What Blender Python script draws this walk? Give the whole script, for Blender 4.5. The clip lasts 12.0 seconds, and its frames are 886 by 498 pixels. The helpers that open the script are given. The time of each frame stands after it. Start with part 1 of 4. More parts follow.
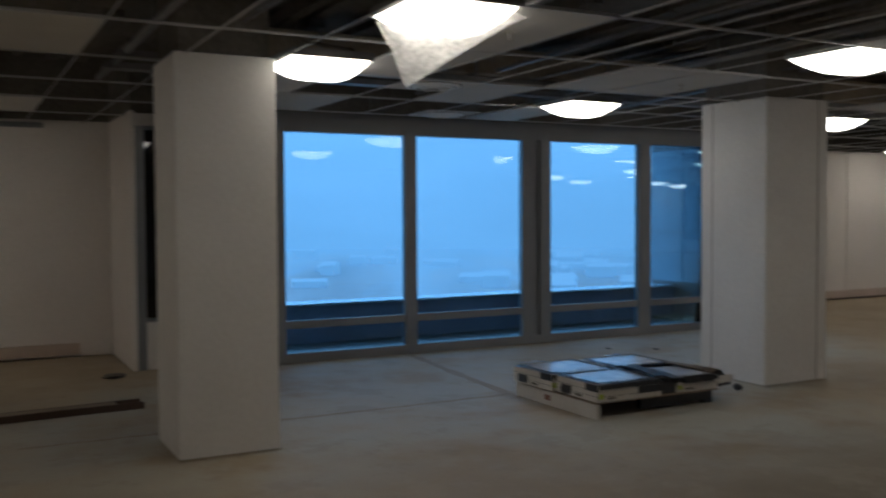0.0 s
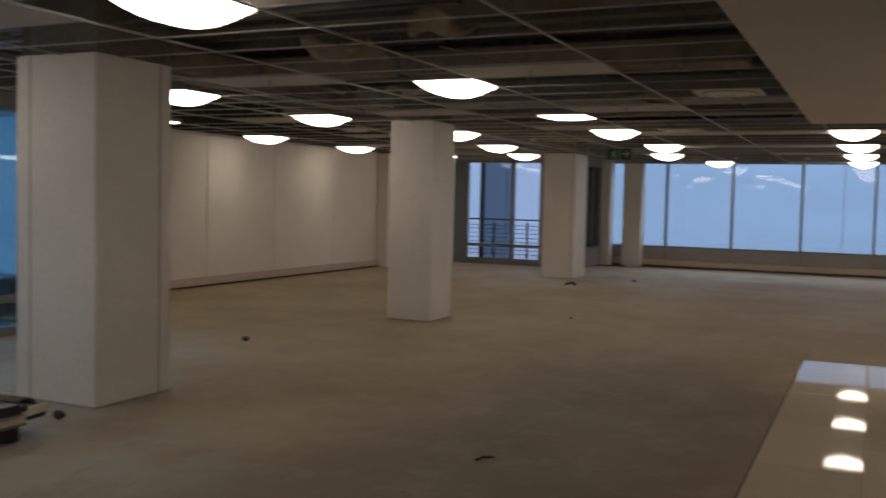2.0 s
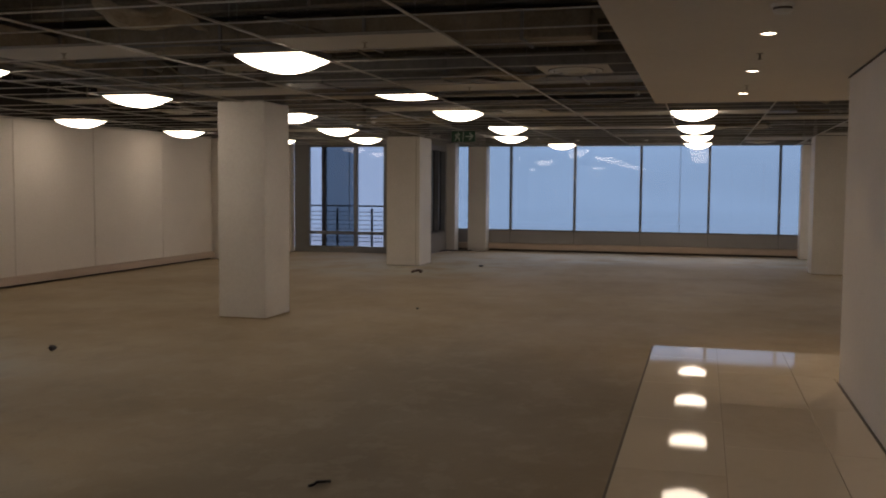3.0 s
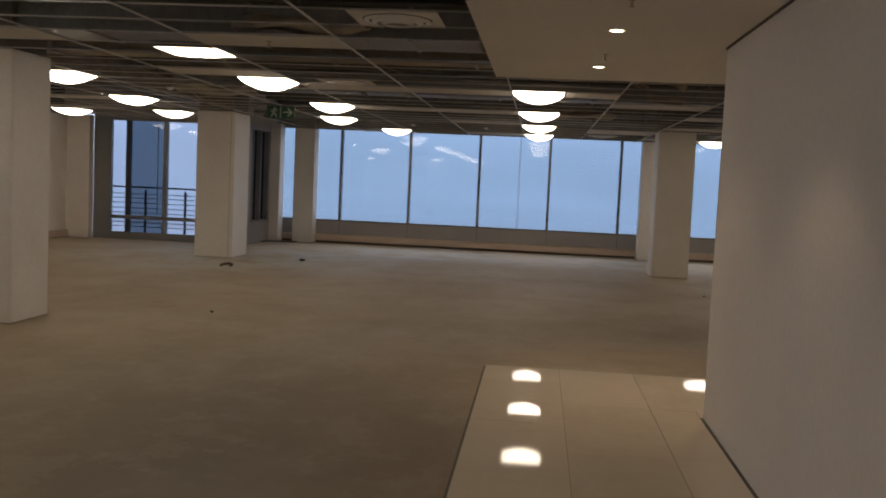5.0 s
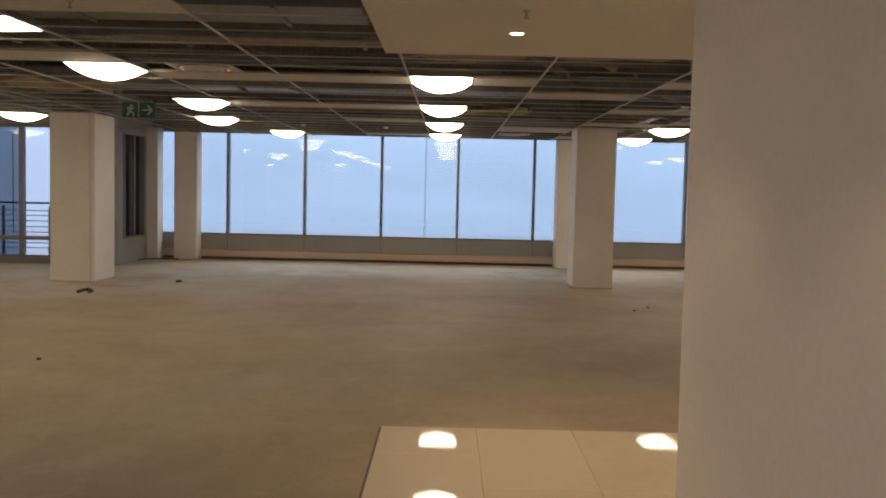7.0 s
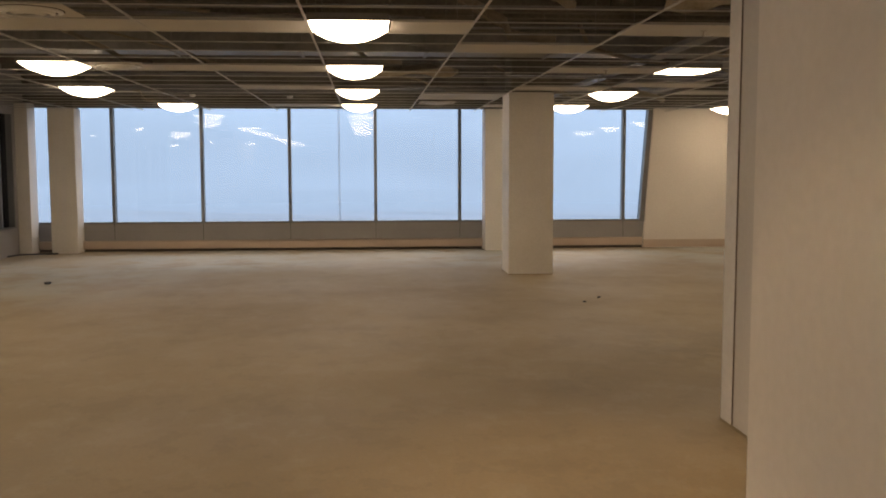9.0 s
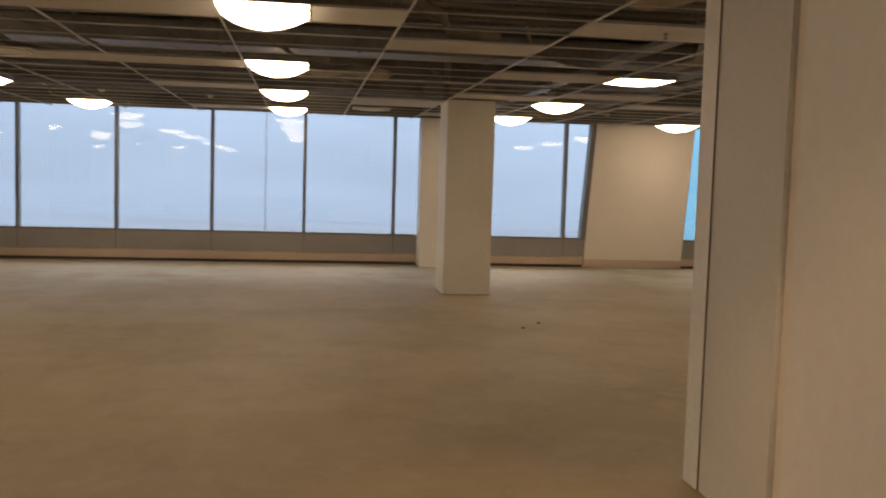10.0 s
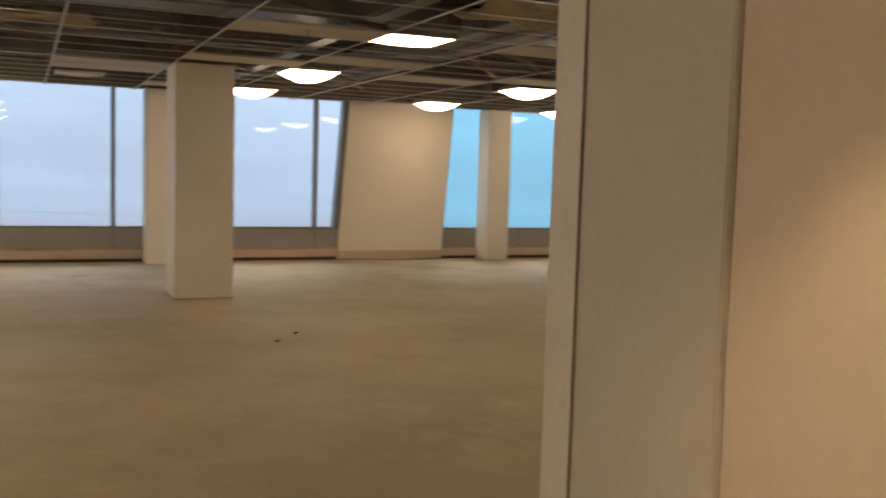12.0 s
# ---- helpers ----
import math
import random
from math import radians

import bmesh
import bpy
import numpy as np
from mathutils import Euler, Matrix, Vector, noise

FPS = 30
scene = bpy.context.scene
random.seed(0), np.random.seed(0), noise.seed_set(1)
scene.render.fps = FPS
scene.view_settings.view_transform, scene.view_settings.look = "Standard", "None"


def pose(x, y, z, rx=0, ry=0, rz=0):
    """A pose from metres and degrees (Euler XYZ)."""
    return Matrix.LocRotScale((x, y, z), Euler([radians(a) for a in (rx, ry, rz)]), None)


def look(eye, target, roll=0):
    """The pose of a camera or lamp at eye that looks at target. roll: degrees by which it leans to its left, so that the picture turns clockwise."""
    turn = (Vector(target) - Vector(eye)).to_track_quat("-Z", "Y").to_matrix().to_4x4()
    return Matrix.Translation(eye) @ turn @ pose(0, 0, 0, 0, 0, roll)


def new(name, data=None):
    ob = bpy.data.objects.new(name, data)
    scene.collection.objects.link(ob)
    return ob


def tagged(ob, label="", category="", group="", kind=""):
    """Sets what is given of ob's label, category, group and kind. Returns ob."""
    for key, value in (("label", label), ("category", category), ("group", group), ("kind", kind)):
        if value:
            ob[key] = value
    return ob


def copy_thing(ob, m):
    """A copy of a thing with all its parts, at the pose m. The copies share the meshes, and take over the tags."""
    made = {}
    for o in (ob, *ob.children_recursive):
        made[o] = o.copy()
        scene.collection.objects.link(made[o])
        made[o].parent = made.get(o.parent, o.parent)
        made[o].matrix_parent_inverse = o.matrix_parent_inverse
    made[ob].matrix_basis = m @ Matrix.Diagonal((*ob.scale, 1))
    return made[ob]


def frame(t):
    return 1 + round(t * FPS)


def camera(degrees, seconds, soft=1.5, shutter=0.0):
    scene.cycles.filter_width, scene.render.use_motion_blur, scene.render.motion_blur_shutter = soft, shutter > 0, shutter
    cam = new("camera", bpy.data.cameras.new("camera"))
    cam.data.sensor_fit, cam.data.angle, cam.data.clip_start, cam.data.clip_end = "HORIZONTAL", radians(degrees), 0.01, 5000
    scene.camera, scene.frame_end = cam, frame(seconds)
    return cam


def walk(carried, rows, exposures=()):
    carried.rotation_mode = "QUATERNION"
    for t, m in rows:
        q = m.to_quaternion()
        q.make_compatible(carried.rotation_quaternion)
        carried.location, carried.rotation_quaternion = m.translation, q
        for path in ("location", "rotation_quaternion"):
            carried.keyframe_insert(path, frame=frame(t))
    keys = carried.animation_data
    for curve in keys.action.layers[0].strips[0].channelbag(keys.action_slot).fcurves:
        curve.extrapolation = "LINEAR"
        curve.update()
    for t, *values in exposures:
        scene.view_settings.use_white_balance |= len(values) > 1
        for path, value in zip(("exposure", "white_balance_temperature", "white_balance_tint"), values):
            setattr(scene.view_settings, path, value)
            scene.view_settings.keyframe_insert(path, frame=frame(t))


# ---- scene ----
cam = camera(51.0, 12.0, soft=1.85, shutter=0.35)
PATH = [
    (0, (-0.157, -0.189, 1.554), (0.78, 1.576, 1.478), -0.3),
    (0.5, (0.141, 0.093, 1.556), (1.365, 1.668, 1.412), -0.7),
    (1, (0.48, 0.311, 1.561), (1.943, 1.671, 1.458), -0.2),
    (1.5, (0.869, 0.502, 1.578), (2.518, 1.63, 1.481), 0.7),
    (2, (1.226, 0.642, 1.578), (3.036, 1.486, 1.471), 1.3),
    (2.5, (1.538, 0.737, 1.568), (3.433, 1.357, 1.411), 0.2),
    (3, (1.91, 0.818, 1.587), (3.832, 1.355, 1.453), 0.4),
    (3.5, (2.355, 0.86, 1.556), (4.306, 1.284, 1.444), 0.0),
    (5.5, (4.112, 0.892, 1.53), (6.101, 1.031, 1.375), 1.8),
    (6, (4.574, 0.886, 1.539), (6.567, 0.968, 1.387), -0.6),
    (6.5, (5.013, 0.86, 1.551), (6.999, 0.964, 1.344), -0.5),
    (7, (5.482, 0.862, 1.537), (7.477, 0.873, 1.409), 1.3),
    (9, (7.349, 0.833, 1.529), (9.335, 0.673, 1.353), -0.1),
    (9.5, (7.725, 0.777, 1.539), (9.713, 0.595, 1.404), 0.1),
    (10, (8.242, 0.679, 1.525), (10.214, 0.383, 1.376), 1.7),
    (10.5, (8.725, 0.638, 1.514), (10.673, 0.21, 1.362), 1.8),
    (11, (9.094, 0.58, 1.501), (11.025, 0.072, 1.388), 1.2),
    (11.5, (9.573, 0.464, 1.479), (11.477, -0.123, 1.305), 1.7),
    (12, (9.987, 0.353, 1.445), (11.802, -0.471, 1.286), 1.7),
]
EXPOSURES = [(0.0, 0.2, 5600, 10), (0.8, 0.1, 5600, 10), (1.6, 0.1, 5900, 12), (2.0, 0.3, 6400, 14), (2.5, 0.3, 6650, 17), (3.0, 0.2, 6700, 17), (3.5, 0.48, 6750, 16), (5.5, 0.4, 6600, 15), (6.0, 0.85, 7000, 16), (6.5, 0.95, 7200, 16),
             (9.0, 1.0, 7900, 16), (10.5, 0.85, 8400, 18), (11.0, 0.68, 8150, 15), (11.5, 0.65, 8300, 16), (12.0, 1.08, 8500, 16)]
walk(cam, [(t, look(eye, target, roll)) for t, eye, target, roll in PATH], EXPOSURES)

# ---- world: overcast dusk ----
world = bpy.data.worlds.new("world")
scene.world = world
world.use_nodes = True
wn, wl = world.node_tree.nodes, world.node_tree.links
sky = wn.new("ShaderNodeTexSky")
sky.sky_type, sky.sun_disc = "NISHITA", False
sky.sun_elevation, sky.sun_rotation = radians(12), radians(120)
sky.air_density, sky.dust_density, sky.ozone_density = 1.0, 4.0, 3.0
wn["Background"].inputs["Strength"].default_value = 0.08
wl.new(sky.outputs["Color"], wn["Background"].inputs["Color"])
sun = new("sun", bpy.data.lights.new("sun", "SUN"))
sun.data.energy, sun.data.angle, sun.data.color = 0.5, radians(25), (1.0, 0.95, 0.9)
sun.matrix_world = look((0, 0, 0), (-math.cos(radians(40)), 0.3, -math.sin(radians(40))))

LAMP_GLOW, DOWN_WATTS = 6.3, 7.0
H = 2.56          # ceiling grid
SLAB = 3.3        # slab above
TEE_X0, TEE_PITCH = 14.10, 0.588
TEE_Y0, TEE_Y = 0.06, 1.2


# ---- small helpers ----
def bm_boxes(boxes, bevel=0.0):
    bm = bmesh.new()
    for x0, x1, y0, y1, z0, z1 in boxes:
        m = Matrix.Translation(((x0 + x1) / 2, (y0 + y1) / 2, (z0 + z1) / 2)) @ Matrix.Diagonal((x1 - x0, y1 - y0, z1 - z0, 1))
        bmesh.ops.create_cube(bm, size=1.0, matrix=m)
    if bevel:
        bmesh.ops.bevel(bm, geom=bm.edges[:], offset=bevel, segments=2, affect="EDGES")
    return bm


def bm_cyl(r, z0, z1, x=0.0, y=0.0, seg=20, r2=None, bm=None):
    bm = bm or bmesh.new()
    bmesh.ops.create_cone(bm, cap_ends=True, segments=seg, radius1=r, radius2=r if r2 is None else r2, depth=z1 - z0, matrix=Matrix.Translation((x, y, (z0 + z1) / 2)))
    return bm


def bm_tube(points, r, seg=8):
    """A round tube along a polyline."""
    bm = bmesh.new()
    rings = []
    pts = [Vector(p) for p in points]
    for i, p in enumerate(pts):
        d = (pts[min(i + 1, len(pts) - 1)] - pts[max(i - 1, 0)]).normalized()
        a = d.cross(Vector((0, 0, 1)))
        a = a.normalized() if a.length > 1e-3 else Vector((1, 0, 0))
        b = d.cross(a).normalized()
        rings.append([bm.verts.new(p + r * (math.cos(k * math.tau / seg) * a + math.sin(k * math.tau / seg) * b)) for k in range(seg)])
    for u, v in zip(rings, rings[1:]):
        for k in range(seg):
            bm.faces.new((u[k], u[(k + 1) % seg], v[(k + 1) % seg], v[k]))
    bm.faces.new(rings[0])
    bm.faces.new(rings[-1][::-1])
    bmesh.ops.recalc_face_normals(bm, faces=bm.faces[:])
    return bm


def mesh_of(name, bm, material, smooth=False):
    me = bpy.data.meshes.new(name)
    bm.to_mesh(me)
    bm.free()
    me.materials.append(material)
    if smooth:
        me.polygons.foreach_set("use_smooth", [True] * len(me.polygons))
    return me


def part(name, bm, material, parent, label="", smooth=False):
    ob = new(name, mesh_of(name, bm, material, smooth))
    ob.parent = parent
    if label:
        tagged(ob, label)
    return ob


def thing(name, place, label, category, group="", kind="", rz=0.0):
    ob = new(name)
    ob.matrix_world = pose(*place, 0, 0, rz)
    ob.empty_display_size = 0.1
    return tagged(ob, label, category, group, kind)


def solid(name, bm, material, label, category, kind="structure", smooth=False):
    return tagged(new(name, mesh_of(name, bm, material, smooth)), label, category, "", kind)


# ---- materials ----
def material(name):
    m = bpy.data.materials.new(name)
    m.use_nodes = True
    return m, m.node_tree.nodes, m.node_tree.links, m.node_tree.nodes["Principled BSDF"]


def surface(name, dark, light, rough=0.7, metal=0.0, coarse=1.2, fine=40.0, bump=0.05, spec=0.5, rough_span=0.1, stretch=(1, 1, 1), fine_mix=0.35, island=False):
    """Painted, mineral or metal surface: two scales of variation in colour, roughness and relief."""
    m, n, l, bsdf = material(name)
    geo = n.new("ShaderNodeNewGeometry")
    mapping = n.new("ShaderNodeMapping")
    mapping.inputs["Scale"].default_value = stretch
    l.new(geo.outputs["Position"], mapping.inputs["Vector"])
    big, small, mix, ramp = n.new("ShaderNodeTexNoise"), n.new("ShaderNodeTexNoise"), n.new("ShaderNodeMix"), n.new("ShaderNodeMapRange")
    big.inputs["Scale"].default_value, big.inputs["Detail"].default_value = coarse, 5.0
    small.inputs["Scale"].default_value, small.inputs["Detail"].default_value = fine, 3.0
    for tex in (big, small):
        l.new(mapping.outputs["Vector"], tex.inputs["Vector"])
    mix.inputs[0].default_value = fine_mix
    l.new(big.outputs[0], mix.inputs[2])
    l.new(small.outputs[0], mix.inputs[3])
    value = mix.outputs[0]
    if island:
        info, add = n.new("ShaderNodeObjectInfo"), n.new("ShaderNodeMath")
        add.operation = "MULTIPLY_ADD"
        add.inputs[1].default_value = 0.3
        l.new(info.outputs["Random"], add.inputs[0])
        l.new(value, add.inputs[2])
        value = add.outputs[0]
    ramp.inputs["From Min"].default_value, ramp.inputs["From Max"].default_value = 0.3, 0.7
    l.new(value, ramp.inputs["Value"])
    colour = n.new("ShaderNodeMix")
    colour.data_type = "RGBA"
    colour.inputs[6].default_value, colour.inputs[7].default_value = (*dark, 1), (*light, 1)
    l.new(ramp.outputs["Result"], colour.inputs[0])
    l.new(colour.outputs[2], bsdf.inputs["Base Color"])
    gloss = n.new("ShaderNodeMapRange")
    gloss.inputs["To Min"].default_value, gloss.inputs["To Max"].default_value = max(0.02, rough - rough_span), min(1.0, rough + rough_span)
    l.new(big.outputs[0], gloss.inputs["Value"])
    l.new(gloss.outputs["Result"], bsdf.inputs["Roughness"])
    bsdf.inputs["Metallic"].default_value = metal
    bsdf.inputs["Specular IOR Level"].default_value = spec
    if bump:
        b = n.new("ShaderNodeBump")
        b.inputs["Strength"].default_value, b.inputs["Distance"].default_value = bump, 0.01
        l.new(mix.outputs[0], b.inputs["Height"])
        l.new(b.outputs["Normal"], bsdf.inputs["Normal"])
    return m


def glowing(name, colour, strength):
    m, n, l, bsdf = material(name)
    bsdf.inputs["Base Color"].default_value = (0.8, 0.8, 0.8, 1)
    bsdf.inputs["Emission Color"].default_value = (*colour, 1)
    bsdf.inputs["Emission Strength"].default_value = strength
    return m


def glass(name, tint, gloss=1.0):
    """A thin pane: tinted see-through with a Fresnel mirror."""
    m, n, l, bsdf = material(name)
    n.remove(bsdf)
    clear, mirror, mix, fres, out = n.new("ShaderNodeBsdfTransparent"), n.new("ShaderNodeBsdfGlossy"), n.new("ShaderNodeMixShader"), n.new("ShaderNodeFresnel"), n["Material Output"]
    clear.inputs["Color"].default_value = (*tint, 1)
    mirror.inputs["Roughness"].default_value = 0.015
    mirror.inputs["Color"].default_value = (gloss, gloss, gloss, 1)
    fres.inputs["IOR"].default_value = 1.45
    l.new(fres.outputs[0], mix.inputs[0])
    l.new(clear.outputs[0], mix.inputs[1])
    l.new(mirror.outputs[0], mix.inputs[2])
    l.new(mix.outputs[0], out.inputs["Surface"])
    return m


def floor_material():
    """Bare screed: brown-grey, with pale areas of dust and painted window sheen, darker worn stains, round dark areas
    and faint trowel marks.
    """
    m, n, l, bsdf = material("screed")
    geo = n.new("ShaderNodeNewGeometry")

    def noise_of(scale, detail, stretch=(1, 1, 1), rough=0.55):
        mp, t = n.new("ShaderNodeMapping"), n.new("ShaderNodeTexNoise")
        mp.inputs["Scale"].default_value = stretch
        t.inputs["Scale"].default_value, t.inputs["Detail"].default_value, t.inputs["Roughness"].default_value = scale, detail, rough
        l.new(geo.outputs["Position"], mp.inputs["Vector"])
        l.new(mp.outputs["Vector"], t.inputs["Vector"])
        return t.outputs[0]

    def span(v, a, b, lo=0.0, hi=1.0):
        r = n.new("ShaderNodeMapRange")
        r.inputs["From Min"].default_value, r.inputs["From Max"].default_value = a, b
        r.inputs["To Min"].default_value, r.inputs["To Max"].default_value = lo, hi
        l.new(v, r.inputs["Value"])
        return r.outputs["Result"]

    def blend(f, a, b):
        mx = n.new("ShaderNodeMix")
        mx.data_type = "RGBA"
        for sock, c in ((6, a), (7, b)):
            if isinstance(c, tuple):
                mx.inputs[sock].default_value = (*c, 1)
            else:
                l.new(c, mx.inputs[sock])
        l.new(f, mx.inputs[0])
        return mx.outputs[2]

    broad, mid, fine, scuff = noise_of(0.35, 4), noise_of(0.6, 6, (1, 1, 1)), noise_of(45, 3), noise_of(2.2, 8, (0.9, 1.4, 1), 0.68)
    mottle, blotch = noise_of(1.1, 8, (1, 1, 1), 0.58), noise_of(3.1, 8, (1, 1, 1), 0.66)
    c = blend(span(broad, 0.35, 0.65), (0.315, 0.239, 0.145), (0.375, 0.293, 0.185))
    c = blend(span(mid, 0.45, 0.75, 0, 0.2), c, (0.20, 0.165, 0.11))
    for cx, cy, rad, depth in ((14.9, -2.0, 1.1, 0.5), (11.75, -0.35, 0.6, 0.25), (13.7, -0.5, 0.5, 0.3), (10.6, 3.1, 1.6, 0.35), (15.1, 0.6, 0.5, 0.25), (6.0, 4.9, 0.6, 0.3), (17.0, 2.6, 1.2, 0.2)):
        off, ln, mul = n.new("ShaderNodeVectorMath"), n.new("ShaderNodeVectorMath"), n.new("ShaderNodeMath")
        off.operation, ln.operation, mul.operation = "SUBTRACT", "LENGTH", "MULTIPLY"
        off.inputs[1].default_value = (cx, cy, 0)
        l.new(geo.outputs["Position"], off.inputs[0])
        l.new(off.outputs[0], ln.inputs[0])
        l.new(span(ln.outputs["Value"], rad, rad * 0.2), mul.inputs[0])
        l.new(span(scuff, 0.42, 0.62, 0, depth), mul.inputs[1])
        c = blend(mul.outputs[0], c, (0.17, 0.135, 0.095))
    # darker round areas in mid room, their depth varied by noise
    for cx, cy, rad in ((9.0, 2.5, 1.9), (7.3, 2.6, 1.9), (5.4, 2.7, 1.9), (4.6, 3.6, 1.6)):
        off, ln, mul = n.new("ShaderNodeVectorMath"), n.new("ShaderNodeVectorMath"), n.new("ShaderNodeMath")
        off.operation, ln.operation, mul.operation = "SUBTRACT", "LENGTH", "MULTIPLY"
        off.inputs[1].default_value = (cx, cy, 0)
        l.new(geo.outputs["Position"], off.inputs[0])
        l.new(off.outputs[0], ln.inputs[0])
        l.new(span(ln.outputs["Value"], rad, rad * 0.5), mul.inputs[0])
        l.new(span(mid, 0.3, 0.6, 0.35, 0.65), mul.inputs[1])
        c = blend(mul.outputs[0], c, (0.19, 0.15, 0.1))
    # pale dusty areas near the windows, with window sheen painted in
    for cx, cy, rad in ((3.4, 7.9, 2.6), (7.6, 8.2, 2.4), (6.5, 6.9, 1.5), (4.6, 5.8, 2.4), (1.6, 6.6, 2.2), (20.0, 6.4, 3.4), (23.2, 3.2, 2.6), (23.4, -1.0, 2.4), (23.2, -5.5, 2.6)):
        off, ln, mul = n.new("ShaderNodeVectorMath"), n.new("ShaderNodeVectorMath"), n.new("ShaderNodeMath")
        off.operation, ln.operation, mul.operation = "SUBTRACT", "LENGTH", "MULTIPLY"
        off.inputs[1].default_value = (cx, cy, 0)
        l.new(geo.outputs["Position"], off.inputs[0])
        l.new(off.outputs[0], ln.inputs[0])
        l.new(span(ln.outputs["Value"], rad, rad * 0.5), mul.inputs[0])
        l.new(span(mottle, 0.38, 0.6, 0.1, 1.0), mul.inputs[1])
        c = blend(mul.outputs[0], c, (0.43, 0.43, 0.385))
    c = blend(span(mottle, 0.46, 0.7, 0, 0.26), c, (0.21, 0.172, 0.117))
    c = blend(span(blotch, 0.52, 0.69, 0, 0.3), c, (0.40, 0.34, 0.245))
    flake = noise_of(1.9, 10, (1, 1, 1), 0.7)
    c = blend(span(flake, 0.545, 0.575, 0, 0.22), c, (0.20, 0.16, 0.105))
    c = blend(span(flake, 0.455, 0.425, 0, 0.2), c, (0.42, 0.355, 0.26))
    c = blend(span(scuff, 0.6, 0.8, 0, 0.35), c, (0.43, 0.375, 0.29))
    c = blend(span(fine, 0.35, 0.7, 0, 0.25), c, (0.22, 0.195, 0.16))
    l.new(c, bsdf.inputs["Base Color"])
    l.new(span(mid, 0.3, 0.7, 0.58, 0.78), bsdf.inputs["Roughness"])
    bsdf.inputs["Specular IOR Level"].default_value = 0.5
    b = n.new("ShaderNodeBump")
    b.inputs["Strength"].default_value, b.inputs["Distance"].default_value = 0.15, 0.01
    l.new(fine, b.inputs["Height"])
    l.new(b.outputs["Normal"], bsdf.inputs["Normal"])
    return m


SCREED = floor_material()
PLASTER = surface("white_plaster", (0.67, 0.62, 0.565), (0.78, 0.73, 0.675), 0.75, coarse=0.8, fine=25, bump=0.04)
# warmer copy of the plaster, with the downlight glow put into the colour
WARM_LIT_PAINT = surface("warm_lit_paint", (0.70, 0.61, 0.51), (0.78, 0.69, 0.59), 0.7, coarse=0.8, fine=25, bump=0.04)
# darker copy of the column paint, with shade put into the colour
SHADED_COLUMN_PAINT = surface("shaded_column_paint", (0.57, 0.535, 0.49), (0.65, 0.615, 0.565), 0.65, coarse=1.1, fine=30, bump=0.04)
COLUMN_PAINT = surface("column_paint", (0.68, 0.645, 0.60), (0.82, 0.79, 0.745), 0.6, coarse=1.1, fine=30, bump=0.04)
SOFFIT_PAINT = surface("soffit_paint", (0.64, 0.61, 0.56), (0.72, 0.69, 0.64), 0.8, coarse=0.7, fine=20, bump=0.02)
PANEL = surface("ceiling_panel", (0.54, 0.52, 0.48), (0.67, 0.65, 0.61), 0.9, coarse=1.5, fine=90, bump=0.1)
TEE = surface("tee_paint", (0.50, 0.49, 0.46), (0.64, 0.63, 0.60), 0.5, coarse=2, fine=30, bump=0.0)
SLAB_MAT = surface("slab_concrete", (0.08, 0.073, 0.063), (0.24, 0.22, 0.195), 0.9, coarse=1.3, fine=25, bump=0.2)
DUCT = surface("galvanised_duct", (0.20, 0.20, 0.195), (0.34, 0.335, 0.33), 0.5, metal=0.6, coarse=3.0, fine=18, bump=0.05)
INSULATION = surface("duct_wrap", (0.20, 0.17, 0.13), (0.38, 0.33, 0.26), 0.8, coarse=4.0, fine=30, bump=0.4)
BATT = surface("insulation_batt", (0.24, 0.205, 0.155), (0.46, 0.41, 0.33), 0.9, coarse=5.0, fine=35, bump=0.4)
ALU = surface("grey_aluminium", (0.17, 0.175, 0.18), (0.23, 0.235, 0.24), 0.45, metal=0.3, coarse=1.5, fine=60, bump=0.02)
# darkened copy of the grey aluminium: silhouette against the sky put into the colour
SILHOUETTE_ALU = surface("silhouetted_aluminium", (0.03, 0.032, 0.036), (0.05, 0.052, 0.058), 0.4, metal=0.3, coarse=1.5, fine=60, bump=0.02)
ALU_WARM = surface("frame_aluminium", (0.19, 0.19, 0.195), (0.26, 0.26, 0.265), 0.5, metal=0.2, coarse=1.5, fine=60, bump=0.02)
SILL = surface("sill_panel", (0.26, 0.25, 0.25), (0.34, 0.33, 0.33), 0.55, coarse=1.2, fine=40, bump=0.02)
TRUNK = surface("beige_trunking", (0.50, 0.39, 0.31), (0.60, 0.48, 0.39), 0.5, coarse=1.2, fine=50, bump=0.02)
JOINT = surface("joint_shadow", (0.10, 0.085, 0.07), (0.15, 0.13, 0.11), 0.9, bump=0.0)
CLAD_JOINT = surface("cladding_joint", (0.20, 0.16, 0.13), (0.28, 0.23, 0.19), 0.9, bump=0.0)
GAP = surface("dark_gap", (0.02, 0.018, 0.016), (0.04, 0.035, 0.03), 0.9, bump=0.0)
TILE = surface("polished_tile", (0.60, 0.52, 0.41), (0.70, 0.62, 0.51), 0.035, coarse=1.6, fine=12, bump=0.0, spec=0.22, rough_span=0.015, island=True)
SEAM = surface("filled_seam", (0.25, 0.21, 0.155), (0.34, 0.295, 0.23), 0.85, coarse=5, fine=40, bump=0.2)
GROUT = surface("grout", (0.22, 0.19, 0.15), (0.30, 0.26, 0.21), 0.9, coarse=4, fine=60)
GLASS_CLEAR = glass("clear_glass", (0.51, 0.573, 0.618), 0.7)
GLASS_BLUE = glass("blue_tinted_glass", (0.45, 0.648, 0.745), 0.8)
GLASS_CYAN = glass("cyan_tinted_glass", (0.35, 0.56, 0.63), 0.7)
GLASS_BALCONY = glass("balcony_glass", (0.555, 0.593, 0.637), 0.7)
